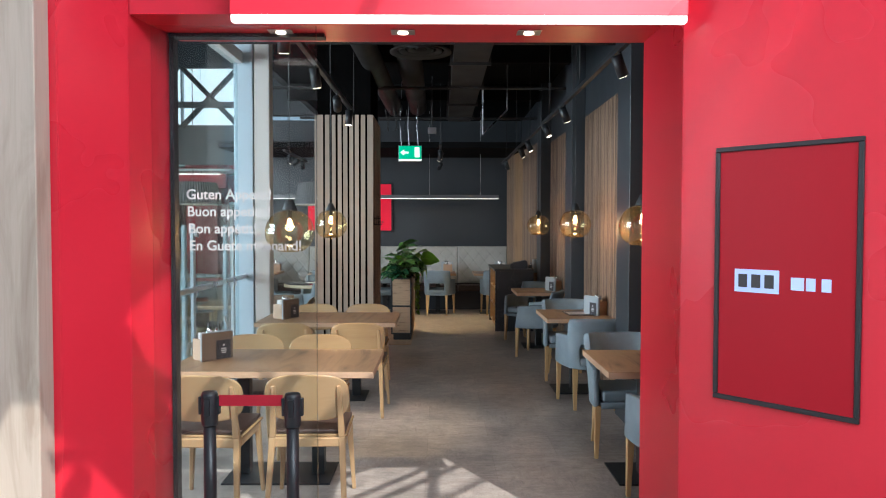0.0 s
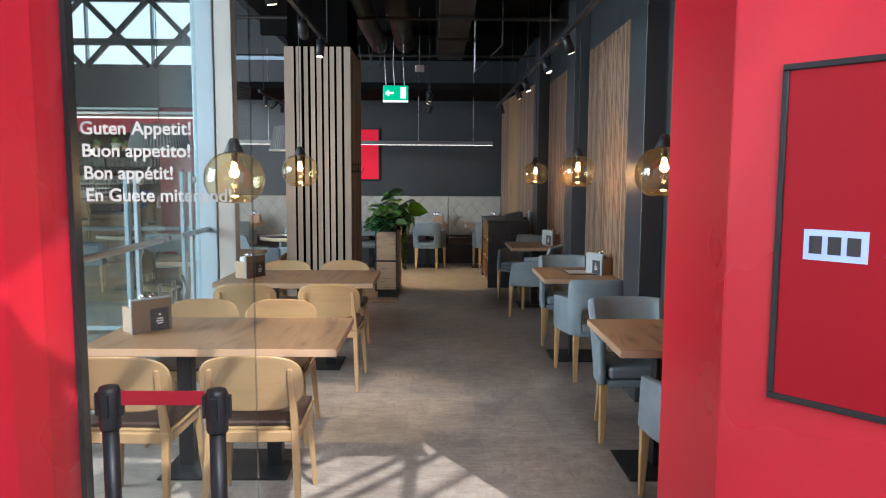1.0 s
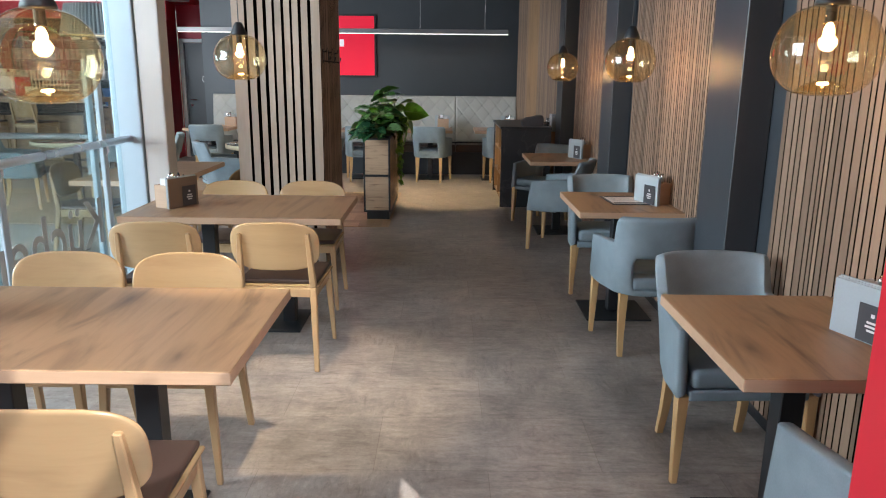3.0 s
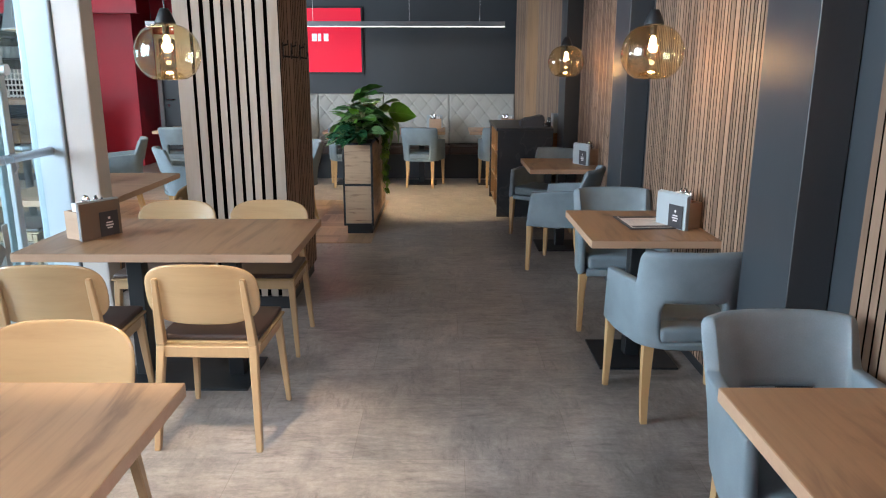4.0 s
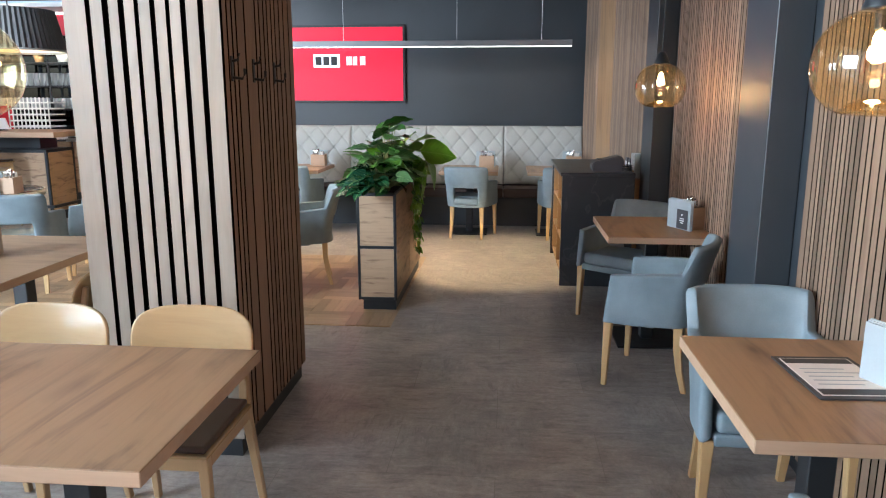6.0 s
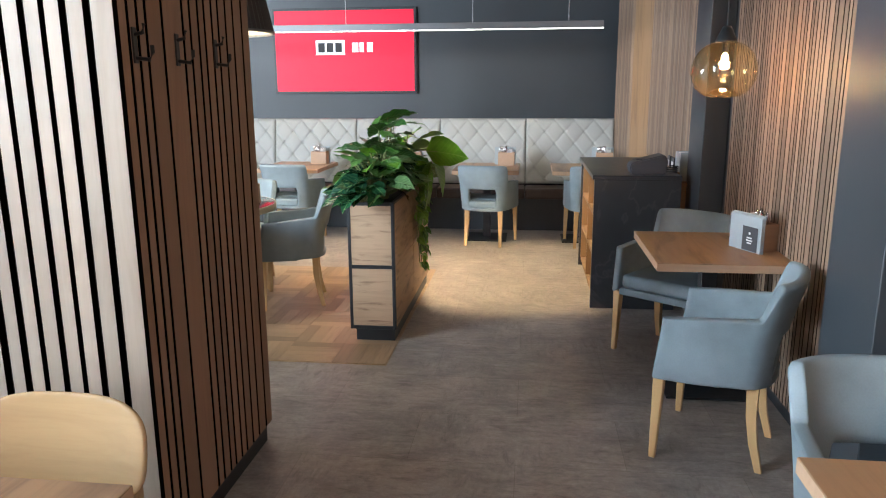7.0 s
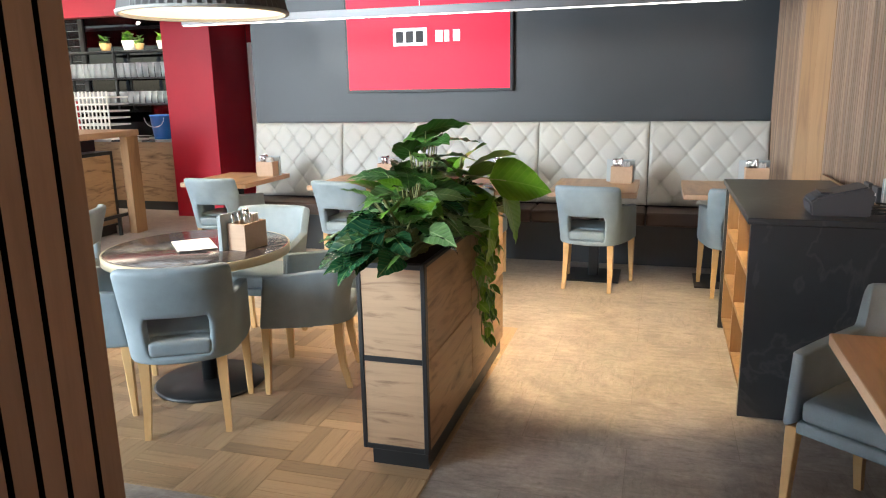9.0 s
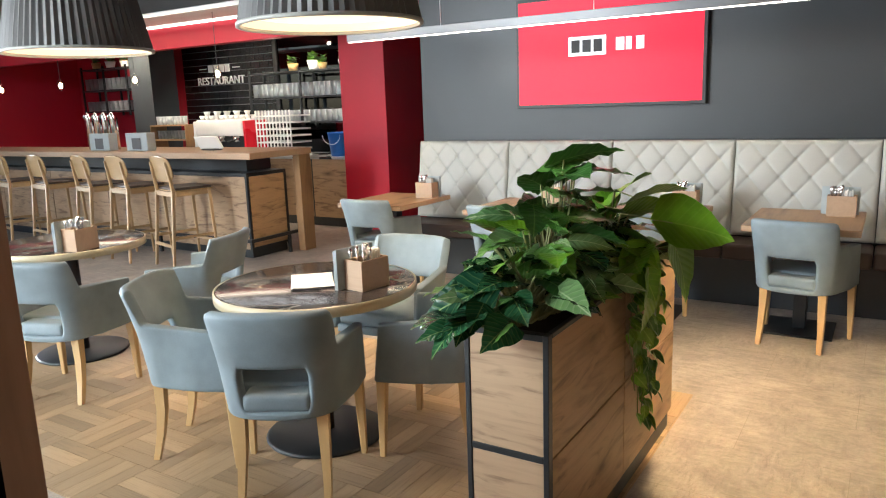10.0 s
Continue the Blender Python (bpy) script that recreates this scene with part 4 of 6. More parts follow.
def tufted(width, z0, z1):
    """A padded panel drawn in along crossing seams, deepest at the buttons."""
    nx, nz = 120, 84
    cell_x, cell_z = 0.108, 0.130
    bm = bmesh.new()
    grid = []
    for j in range(nz + 1):
        row = []
        for i in range(nx + 1):
            x, z = width * i / nx, (z1 - z0) * j / nz
            a, b = (x - width / 2) / cell_x + (z - 0.06) / cell_z, (x - width / 2) / cell_x - (z - 0.06) / cell_z
            a, b = a / 2 + 0.25, b / 2 + 0.25
            da, db = abs(a - round(a)), abs(b - round(b))
            seam_a, seam_b = math.exp(-(da / 0.055) ** 1.5), math.exp(-(db / 0.055) ** 1.5)
            button = math.exp(-(da * da + db * db) / 0.010)
            puff = 1.0 - 0.42 * seam_a - 0.34 * seam_b - 0.55 * button + 0.25 * math.sin(math.pi * da) * math.sin(math.pi * db)
            edge = min(1, x / 0.025, (width - x) / 0.025, z / 0.03, (z1 - z0 - z) / 0.03)
            puff = max(-0.1, puff) * max(0.0, edge) ** 0.5
            row.append(bm.verts.new((x, 0.10 * z / (z1 - z0) - 0.016 * puff, z0 + z)))
        grid.append(row)
    for j in range(nz):
        for i in range(nx):
            bm.faces.new((grid[j][i], grid[j][i + 1], grid[j + 1][i + 1], grid[j + 1][i]))
    border = [grid[0][i] for i in range(nx + 1)] + [grid[j][nx] for j in range(1, nz + 1)] + [grid[nz][i] for i in range(nx - 1, -1, -1)] + [grid[j][0] for j in range(nz - 1, 0, -1)]
    back = [bm.verts.new((v.co.x, 0.16, v.co.z)) for v in border]
    for k in range(len(border)):
        n = (k + 1) % len(border)
        bm.faces.new((border[n], border[k], back[k], back[n]))
    bmesh.ops.recalc_face_normals(bm, faces=bm.faces)
    return bm


tuft = finish("back_panel", tufted(W5 - 0.006, 0.49, 1.21), CREAM, True)
for k in range(5):
    ob = new("back_panel", tuft)
    ob.parent = bench
    ob.location = (BX0 + W5 * k + 0.003, 14.15, 0)
    part("seat_cushion", bm_box(BX0 + W5 * k + 0.004, 13.82, 0.36, BX0 + W5 * (k + 1) - 0.004, 14.20, 0.475, 0.025, 3), BROWNPAD, bench, "dark brown leatherette seat", True)
part("plinth", bm_box(BX0 + 0.02, 13.92, 0, BX1 - 0.02, 14.30, 0.358), CHARCOAL, bench)
part("back_frame", bm_box(BX0 + 0.01, 14.312, 0.0, BX1 - 0.01, 14.755, 1.19), CHARCOAL, bench)

# ---- television ----
tv = thing("wall_screen", "large wall display glowing red in a thin black bezel", "screen")
part("bezel", bm_box(-2.61, 14.705, 1.49, -0.86, 14.758, 2.485, 0.004), BLACK, tv)
part("panel", bm_box(-2.58, 14.702, 1.52, -0.89, 14.7045, 2.455), SCREENRED, tv, "red glowing picture")
part("logo_block", bm_box(-2.08, 14.699, 1.945, -1.725, 14.7015, 2.115), SCREENWHITE, tv, "white block")
for k in range(3):
    part("logo_bar", bm_box(-2.05 + 0.105 * k, 14.697, 1.975, -1.97 + 0.105 * k, 14.6985, 2.085), DARKCARD, tv)
for k, w in enumerate((0.075, 0.05, 0.07)):
    part("logo_bar", bm_box(-1.635 + 0.09 * k, 14.699, 1.975, -1.635 + 0.09 * k + w, 14.7015, 2.085), SCREENWHITE, tv)

# ---- linear pendant ----
lin = thing("linear_light", "long slim grey pendant bar with a white light line below", "pendant light")
part("profile", bm_box(-3.66, 13.47, 2.125, 1.19, 13.53, 2.19, 0.003), plain("grey_anodised_profile", (0.17, 0.172, 0.178), 0.4, 0.5, var=0.06), lin)
part("diffuser", bm_box(-3.65, 13.482, 2.118, 1.19, 13.518, 2.1245), LED, lin, "white light line")
for x in (-2.7, -1.4, -0.1, 0.85):
    part("cord", bm_tube([(x, 13.5, 2.19), (x, 13.5, Z_CEIL)], 0.0025, 6), STEEL, lin)

for x in (-2.4, 0.0):
    area_lamp("linear_light_glow", (x, 13.5, 2.112), (x, 13.5, 0), 2.3, 0.035, 10, (1.0, 0.86, 0.66))

# ---- globe pendants ----


def globe_pendant():
    p = thing("pendant_lamp", "amber glass globe pendant with a glowing filament bulb", "pendant lamp", "amber globe pendants")
    prof = [(0.022, 0.118)]
    for k in range(1, 24):
        a = math.pi / 2 - math.pi * 0.88 * k / 24
        prof.append((0.152 * math.cos(a) ** 0.80 if math.cos(a) > 0 else 0.0, -0.025 + (0.141 if a > 0 else 0.128) * math.sin(a)))
    prof += [(0.048, -0.146), (0.0, -0.147)]
    part("globe", bm_lathe(prof, 56), AMBER, p, "amber tinted glass globe", True)
    # added glossy cup, catches the bulb's reflection in the globe's bottom
    part("glint_cup", bm_lathe([(0.085, -0.14), (0.07, -0.128), (0.055, -0.115), (0.03, -0.105), (0.0, -0.102)], 32), AMBER_GLINT, p, "", True)
    part("cap", bm_lathe([(0.0, 0.185), (0.018, 0.184), (0.026, 0.17), (0.048, 0.120), (0.048, 0.112), (0.0, 0.112)], 28), BLACK, p, "matt black cone cap", True)
    part("socket", bm_tube([(0, 0, 0.111), (0, 0, 0.065)], 0.016, 14), BLACK, p)
    part("bulb", bm_lathe([(0, 0.064), (0.009, 0.060), (0.015, 0.046), (0.016, 0.034), (0.010, 0.018), (0, 0.012)], 18), BULB, p, "glowing bulb", True)
    part("cord", bm_tube([(0, 0, 0.184), (0, 0, Z_CEIL - 1.64)], 0.003, 6), BLACK, p)
    return p


GL = [(1.395, 4.66, 1.64), (1.40, 7.0, 1.655), (1.41, 9.66, 1.642), (-0.855, 4.55, 1.60), (-0.945, 6.88, 1.648)]
for ob in place(globe_pendant(), [pose(*p) for p in GL]):
    for ch in ob.children:
        if ch.name.startswith(("globe", "glint_cup")):
            ch.visible_shadow = False
for x, y, z in GL:
    lamp = new("bulb_light", bpy.data.lights.new("bulb_light", "POINT"))
    lamp.data.energy, lamp.data.color, lamp.data.shadow_soft_size = 7.0 * LEVEL, (1.0, 0.56, 0.24), 0.03
    lamp.location = (x, y, z - 0.06)

# ---- large drum pendants over the round tables ----


def drum_pendant():
    p = thing("drum_pendant", "large grey pleated drum pendant with a glowing lining", "pendant lamp", "drum pendants")
    n = 120
    bm = bmesh.new()
    lo, hi = [], []
    for k in range(n):
        a = 2 * math.pi * k / n
        d = 0.010 if k % 2 else 0.0
        lo.append(bm.verts.new(((0.415 - d) * math.cos(a), (0.415 - d) * math.sin(a), 0.0)))
        hi.append(bm.verts.new(((0.345 - d) * math.cos(a), (0.345 - d) * math.sin(a), 0.33)))
    for k in range(n):
        bm.faces.new((lo[k], lo[(k + 1) % n], hi[(k + 1) % n], hi[k]))
    part("shade", bm, SHADE_OUT, p, "grey pleated shade")
    part("lining", bm_lathe([(0.402, 0.003), (0.332, 0.325), (0.0, 0.328)], 60), SHADE_IN, p, "glowing pale lining", True)
    part("rim", bm_lathe([(0.40, -0.004), (0.418, -0.004), (0.418, 0.012), (0.40, 0.012), (0.40, -0.004)], 60), CREAM, p, "pale rim", True)
    part("diffuser", bm_lathe([(0.0, 0.045), (0.36, 0.045), (0.36, 0.05), (0.0, 0.05)], 60), LED_SOFT, p, "glowing diffuser disc")
    part("cord", bm_tube([(0, 0, 0.33), (0, 0, 5.6 - 1.93)], 0.006, 8), BLACK, p)
    return p


place(drum_pendant(), [pose(-1.69, 10.92, 1.925), pose(-3.62, 10.92, 1.93)])
for x in (-1.69, -3.62):
    spot_lamp("drum_light", (x, 10.92, 1.93), (x, 10.92, 0), 75, 120, WARM, 0.8, 0.2)

# ---- track lights ----


def track_light(x, y0, y1, z, heads, aims, label, watts, colour, cone=62):
    tr = thing("track_light", label, "track light", "track lights")
    part("rail", bm_box(x - 0.018, y0, z, x + 0.018, y1, z + 0.035, 0.002), BLACK, tr)
    for k in range(int((y1 - y0) / 1.6) + 1):
        part("hanger", bm_tube([(x, y0 + 0.3 + 1.6 * k, z + 0.03), (x, y0 + 0.3 + 1.6 * k, Z_CEIL)], 0.004, 6), DUCT, tr)
    for y, aim, w in zip(heads, aims, watts):
        d = (Vector(aim) - Vector((x, y, z - 0.1))).normalized()
        c = Vector((x, y, z - 0.09))
        hd = part("head", bm_tube([c - d * 0.07, c + d * 0.07], 0.036, 16), BLACK, tr, "", True)
        part("lens", bm_tube([c + d * 0.0702, c + d * 0.073], 0.027, 16), SPOTFACE, hd)
        part("stem", bm_tube([(x, y, z), (x, y, z - 0.06)], 0.01, 8), BLACK, hd)
        spot_lamp("spot_beam", tuple(c + d * 0.11), aim, w, cone, colour)
    return tr


RIGHT_HEADS = (4.6, 6.6, 7.7, 9.2, 10.0, 12.2)
RIGHT_AIMS = ((1.72, 4.9, 1.5), (1.72, 6.8, 1.5), (1.72, 7.4, 1.4), (1.72, 9.1, 1.5), (1.72, 10.2, 1.5), (1.62, 12.9, 1.6))
track_light(1.22, 4.0, 13.0, 2.72, RIGHT_HEADS, RIGHT_AIMS, "black ceiling track with spot heads along the slatted wall", (10, 11, 11, 9, 7, 2.5), WARM, 40)
LEFT_HEADS = (4.15, 5.2, 6.3, 7.1)
LEFT_AIMS = ((-0.9, 4.7, 0.7), (-0.5, 5.75, 0), (-0.9, 7.9, 1.6), (-0.9, 6.9, 0.7))
track_light(-0.80, 4.0, 7.3, 2.76, LEFT_HEADS, LEFT_AIMS, "black ceiling track with spot heads over the beech chairs", (10, 300, 8, 10), WARM, 44)
track_light(0.1, 10.6, 13.6, 2.80, (11.2, 11.5, 13.3), ((0.32, 11.95, 0), (-0.9, 12.2, 0), (-0.6, 14.5, 1.2)), "black ceiling track with spot heads before the bench", (400, 140, 8), (1.0, 0.74, 0.42), 58)
track_light(-2.4, 11.6, 13.6, 2.80, (12.0, 12.6, 13.2), ((-2.4, 12.6, 0), (-5.2, 13.9, 0.5), (-2.6, 14.5, 1.2)), "black ceiling track with spot heads before the bench", (190, 110, 10), (1.0, 0.76, 0.47), 72)

# ---- ducts, pipes and cables under the ceiling ----
pipe = solid("ventilation_pipe", bm_tube([(-0.72, 4.2, 3.42), (-0.60, 11.2, 3.42)], 0.12, 20), DUCT, "dark round ventilation pipe under the ceiling", "pipe", smooth=True)
solid("ventilation_pipe", bm_tube([(-0.25, 7.3, 3.48), (-0.25, 11.4, 3.48)], 0.14, 20), DUCT, "dark round ventilation pipe under the ceiling", "pipe", smooth=True)
duct = thing("air_duct", "dark rectangular air duct with flanged joints", "duct")
part("body", bm_box(0.22, 4.2, 3.28, 0.58, 11.6, 3.55, 0.004), DUCT, duct)
for k in range(6):
    y = 4.9 + 1.25 * k
    part("flange", bm_box(0.19, y, 3.25, 0.61, y + 0.03, 3.58), DUCT, duct)
vent = thing("ceiling_vent", "round ceiling air outlet with rings", "vent", at=(-0.10, 7.1, 3.30))
for r0, r1, z in ((0.23, 0.30, 0.0), (0.15, 0.21, 0.012), (0.07, 0.13, 0.024), (0.0, 0.05, 0.036)):
    part("ring", bm_lathe([(r0, z + 0.02), (r1, z), (r1, z + 0.012), (r0, z + 0.032), (r0, z + 0.02)], 36), DUCT, vent, "", True)
part("neck", bm_tube([(0, 0, 0.05), (0, 0, 0.45)], 0.15, 24), DUCT, vent, "", True)
for y in (6.2, 8.4, 10.9):
    solid("ceiling_beam", bm_box(-2.2, y, 3.5, 1.75, y + 0.12, 3.74), CEIL, "black steel ceiling beam", kind="structure")
    solid("cable_tray", bm_tube([(-2.1, y + 0.5, 3.3), (1.7, y + 0.5, 3.3)], 0.02, 8), DUCT, "dark conduit run below the ceiling", "conduit")
solid("cable_bar", bm_tube([(0.98, 9.6, 3.75), (0.98, 9.6, 3.15), (0.62, 9.0, 2.75), (0.62, 9.0, 3.75)], 0.010, 8), STEEL, "thin slanting steel bar under the ceiling", "bar")
solid("ceiling_bulkhead", bm_box(-3.7, 12.4, 2.95, 1.6, 14.2, 3.05, 0.004), CEIL, "black lowered ceiling board before the bench", kind="structure")

# exit sign
ex = thing("exit_sign", "green lit exit sign with a white arrow, hung on wires", "sign")
part("housing", bm_box(-0.50, 10.42, 2.545, -0.17, 10.45, 2.765, 0.004), STEEL, ex)
part("face", bm_box(-0.497, 10.415, 2.575, -0.173, 10.4195, 2.762), GREENSIGN, ex, "glowing green face")
arrow = bm_box(-0.43, 10.411, 2.655, -0.36, 10.4145, 2.68)
tri = bmesh.new()
va = [tri.verts.new(p) for p in ((-0.475, 10.4125, 2.6675), (-0.42, 10.4125, 2.71), (-0.42, 10.4125, 2.625))]
tri.faces.new(va)
merge(arrow, tri)
part("arrow", arrow, SIGNWHITE, ex, "white arrow")
part("door_mark", bm_box(-0.27, 10.411, 2.60, -0.20, 10.4145, 2.74), SIGNWHITE, ex, "white door shape")
part("light_bar", bm_box(-0.497, 10.415, 2.548, -0.173, 10.4195, 2.572), SIGNWHITE, ex)
for x in (-0.46, -0.35, -0.22):
    part("wire", bm_tube([(x, 10.435, 2.765), (x - 0.02, 10.435, 3.05), (x + 0.01, 10.435, Z_CEIL)], 0.004, 6), STEEL, ex)

# ---- planter with plants ----
planter = thing("planter", "tall narrow planter box of rustic oak panels in black frames", "planter")
PX0, PX1, PY0, PY1 = -0.592, -0.306, 10.155, 11.62
part("plinth", bm_box(PX0 + 0.03, PY0 + 0.03, 0, PX1 - 0.012, PY1 - 0.03, 0.085), BLACK, planter)
part("carcass", bm_box(PX0 + 0.012, PY0 + 0.012, 0.0855, PX1 - 0.012, PY1 - 0.012, 0.83), BLACK, planter)
fr = bm_box(PX0, PY0, 0.0855, PX0 + 0.018, PY0 + 0.03, 0.885, 0.002)
bm_box(PX1 - 0.018, PY0, 0.0855, PX1 + 0.001, PY0 + 0.03, 0.885, 0.002, 1, fr)
for z in (0.0855, 0.472, 0.862):
    bm_box(PX0 + 0.0185, PY0 + 0.001, z, PX1 - 0.0185, PY0 + 0.03, z + 0.022, 0.002, 1, fr)
bm_box(PX1 - 0.018, PY0 + 0.0305, 0.868, PX1 + 0.001, PY1, 0.885, 0.002, 1, fr)
bm_box(PX0, PY0 + 0.0305, 0.868, PX0 + 0.018, PY1, 0.885, 0.002, 1, fr)
bm_box(PX0 + 0.0185, PY1 - 0.018, 0.868, PX1 - 0.0185, PY1, 0.885, 0.002, 1, fr)
part("frame", fr, BLACK, planter, "black steel frame")
for z0, z1 in ((0.109, 0.4705), (0.4955, 0.861)):
    piece("panel", PANEL_X, planter, PX0 + 0.0195, PY0 + 0.004, z0, PX1 - 0.0195, PY0 + 0.0125, z1, 0.005)
for y0, y1 in ((PY0 + 0.034, (PY0 + PY1) / 2 - 0.003), ((PY0 + PY1) / 2 + 0.003, PY1 - 0.004)):
    for z0, z1 in ((0.09, 0.476), (0.482, 0.866)):
        piece("panel", PANEL, planter, PX1 - 0.0125, y0, z0, PX1 - 0.002, y1, z1, 0.005)
        piece("panel", PANEL, planter, PX0 + 0.002, y0, z0, PX0 + 0.0125, y1, z1, 0.005)
part("soil", bm_box(PX0 + 0.02, PY0 + 0.032, 0.8305, PX1 - 0.02, PY1 - 0.02, 0.858), SOIL, planter)


def leaf_mesh(name, length, width, material, lobed=0.0, droop=0.35):
    """A heart-shaped leaf folded along its midrib, tip along +y."""
    bm = bmesh.new()
    n = 9
    rows = []
    for k in range(n + 1):
        t = k / n
        y = length * (t - 0.12)
        prof = math.sin(math.pi * min(1, t * 1.02) ** 0.55) ** 0.85
        w = width / 2 * max(0.02, prof)
        z = -droop * length * t * t
        row = []
        for q in (-1, -0.55, 0, 0.55, 1):
            yy = y - 0.20 * length * abs(q) * max(0.0, 1 - t / 0.45)
            row.append(bm.verts.new((w * q, yy, z + 0.10 * abs(q) * w * 2 - 0.05 * w * q * q + lobed * 0.01 * math.sin(t * 22) * abs(q))))
        rows.append(row)
    for a, b in zip(rows, rows[1:]):
        for i in range(4):
            bm.faces.new((a[i], a[i + 1], b[i + 1], b[i]))
    return finish(name, bm, material, True)


BIG = [leaf_mesh("leaf", 0.18, 0.15, LEAF_DARK, 0.5, 0.25), leaf_mesh("leaf", 0.17, 0.15, LEAF, 0.6, 0.2), leaf_mesh("leaf", 0.22, 0.13, LEAF, 0.7, 0.25), leaf_mesh("leaf", 0.18, 0.12, LEAF_PALE, 0.6, 0.3)]
DARK = [leaf_mesh("leaf", 0.20, 0.17, LEAF_DARK, 0.6, 0.4), leaf_mesh("leaf", 0.16, 0.13, LEAF_DARK, 0.4, 0.25), leaf_mesh("leaf", 0.17, 0.11, LEAF, 0.8, 0.4)]
BRIGHT = [leaf_mesh("leaf", 0.21, 0.20, LEAF_BRIGHT, 0.3, 0.2), leaf_mesh("leaf", 0.18, 0.13, LEAF_BRIGHT, 0.2, 0.3)]
MEDIUM = [leaf_mesh("leaf", 0.11, 0.08, LEAF_DARK, 0.5, 0.2), leaf_mesh("leaf", 0.13, 0.055, LEAF_PALE, 0.6, 0.3), leaf_mesh("leaf", 0.12, 0.06, LEAF, 0.6, 0.35), leaf_mesh("leaf", 0.10, 0.085, LEAF, 0.2, 0.2)]
SMALL = [leaf_mesh("leaf", 0.065, 0.055, LEAF_BRIGHT, 0, 0.3), leaf_mesh("leaf", 0.055, 0.045, LEAF, 0, 0.3)]


def leaf(mesh, parent, at, yaw, pitch, roll=0.0, size=1.0):
    ob = new("leaf", mesh)
    ob.parent = parent
    ob.matrix_basis = Matrix.Translation(at) @ pose(0, 0, 0, 0, 0, yaw) @ pose(0, 0, 0, pitch, roll, 0) @ Matrix.Scale(size, 4)
    return ob


rng = random.Random(11)


def bush(label, cx, cy, count, radius, height, meshes, lean=(0, 0)):
    """Stems that rise from the soil, each with a leaf at its end."""
    p = thing("potted_plant", label, "plant", "plants in the planter")
    for k in range(count):
        a = rng.uniform(0, 2 * math.pi)
        f = math.sqrt(rng.uniform(0.02, 1))
        h = height * (1.0 - 0.72 * f * f) * rng.uniform(0.75, 1.05)
        dx, dy = radius * f * math.cos(a) * 0.85 + lean[0] * f, radius * f * math.sin(a) + lean[1] * f
        foot = (cx + dx * 0.12, min(max(cy + dy * 0.25, PY0 + 0.06), PY1 - 0.06), 0.855)
        tip = (cx + dx, cy + dy, 0.87 + h)
        mid = tuple((u + v) / 2 for u, v in zip(foot, tip))
        mid = (mid[0] - dx * 0.1, mid[1] - dy * 0.1, mid[2] + 0.08 * h)
        part("stem", bm_tube([foot, mid, tip], [0.006, 0.005, 0.003], 5, None, False), STEM, p)
        yaw = math.degrees(math.atan2(dy, dx)) - 90 + rng.uniform(-35, 35)
        leaf(rng.choice(meshes), p, tip, yaw, rng.uniform(-10, 42) - 14 * f * f, rng.uniform(-38, 38), rng.uniform(0.55, 1.05))
    return p


bush("dark glossy low plant spilling over the planter front", -0.47, 10.30, 52, 0.25, 0.20, DARK + DARK[:1] + MEDIUM, (0, -0.03))
bush("leafy plant with striped and deep green leaves", -0.455, 10.42, 92, 0.27, 0.36, BIG + BIG[3:] + MEDIUM + BRIGHT[1:])
bush("tall green plant with broad arrow leaves on pale stems", -0.42, 10.48, 30, 0.15, 0.55, BIG[1:3], (0.0, 0.0))
bush("bushy dark green plant at the middle of the planter", -0.43, 10.85, 66, 0.24, 0.27, DARK + MEDIUM + SMALL + BRIGHT[1:])
bush("bright green plant with large heart-shaped leaves", -0.38, 10.84, 26, 0.20, 0.36, BRIGHT, (0.06, 0.0))
big = thing("potted_plant", "large bright green heart-shaped leaves leaning over the planter edge", "plant", "plants in the planter")
for tip, yaw, pitch, roll, size in (((-0.12, 10.80, 1.13), -88, -8, -62, 1.2), ((-0.14, 10.95, 1.00), -95, -70, 10, 1.1), ((-0.22, 10.72, 1.22), -50, 20, -20, 1.0), ((-0.18, 10.75, 0.94), -90, -82, -15, 1.05), ((-0.22, 11.1, 1.12), -40, 5, 10, 0.95), ((-0.22, 10.70, 1.02), -110, -62, 20, 0.95)):
    part("stem", bm_tube([(-0.40, 10.85, 0.855), (-0.3 + tip[0] * 0.1, (10.85 + tip[1]) / 2, max(1.0, tip[2] + 0.02)), tip], [0.007, 0.005, 0.003], 6, None, False), STEM, big)
    leaf(BRIGHT[0], big, tip, yaw, pitch, roll, size)
vine = thing("trailing_vine", "trailing vine with small round leaves hanging down the planter side", "plant", "plants in the planter")
for k in range(7):
    y = 10.82 + 0.05 * k
    drop = (0.30, 0.42, 0.56, 0.60, 0.50, 0.36, 0.26)[k]
    pts = [(-0.36, y, 0.90), (-0.285, y + 0.02, 0.90)] + [(-0.280 + rng.uniform(-0.005, 0.02), y + 0.02 + 0.03 * rng.uniform(-1, 1), 0.88 - drop * q / 5) for q in range(1, 6)]
    part("stem", bm_tube(pts, 0.0025, 5, None, False), STEM, vine)
    for q in range(int(drop * 34)):
        z = 0.90 - drop * rng.random()
        leaf(rng.choice(SMALL), vine, (-0.275 + rng.uniform(0, 0.04), y + 0.02 + rng.uniform(-0.04, 0.04), z), rng.uniform(-160, -20), rng.uniform(-85, -30), rng.uniform(-40, 40), rng.uniform(0.7, 1.15))

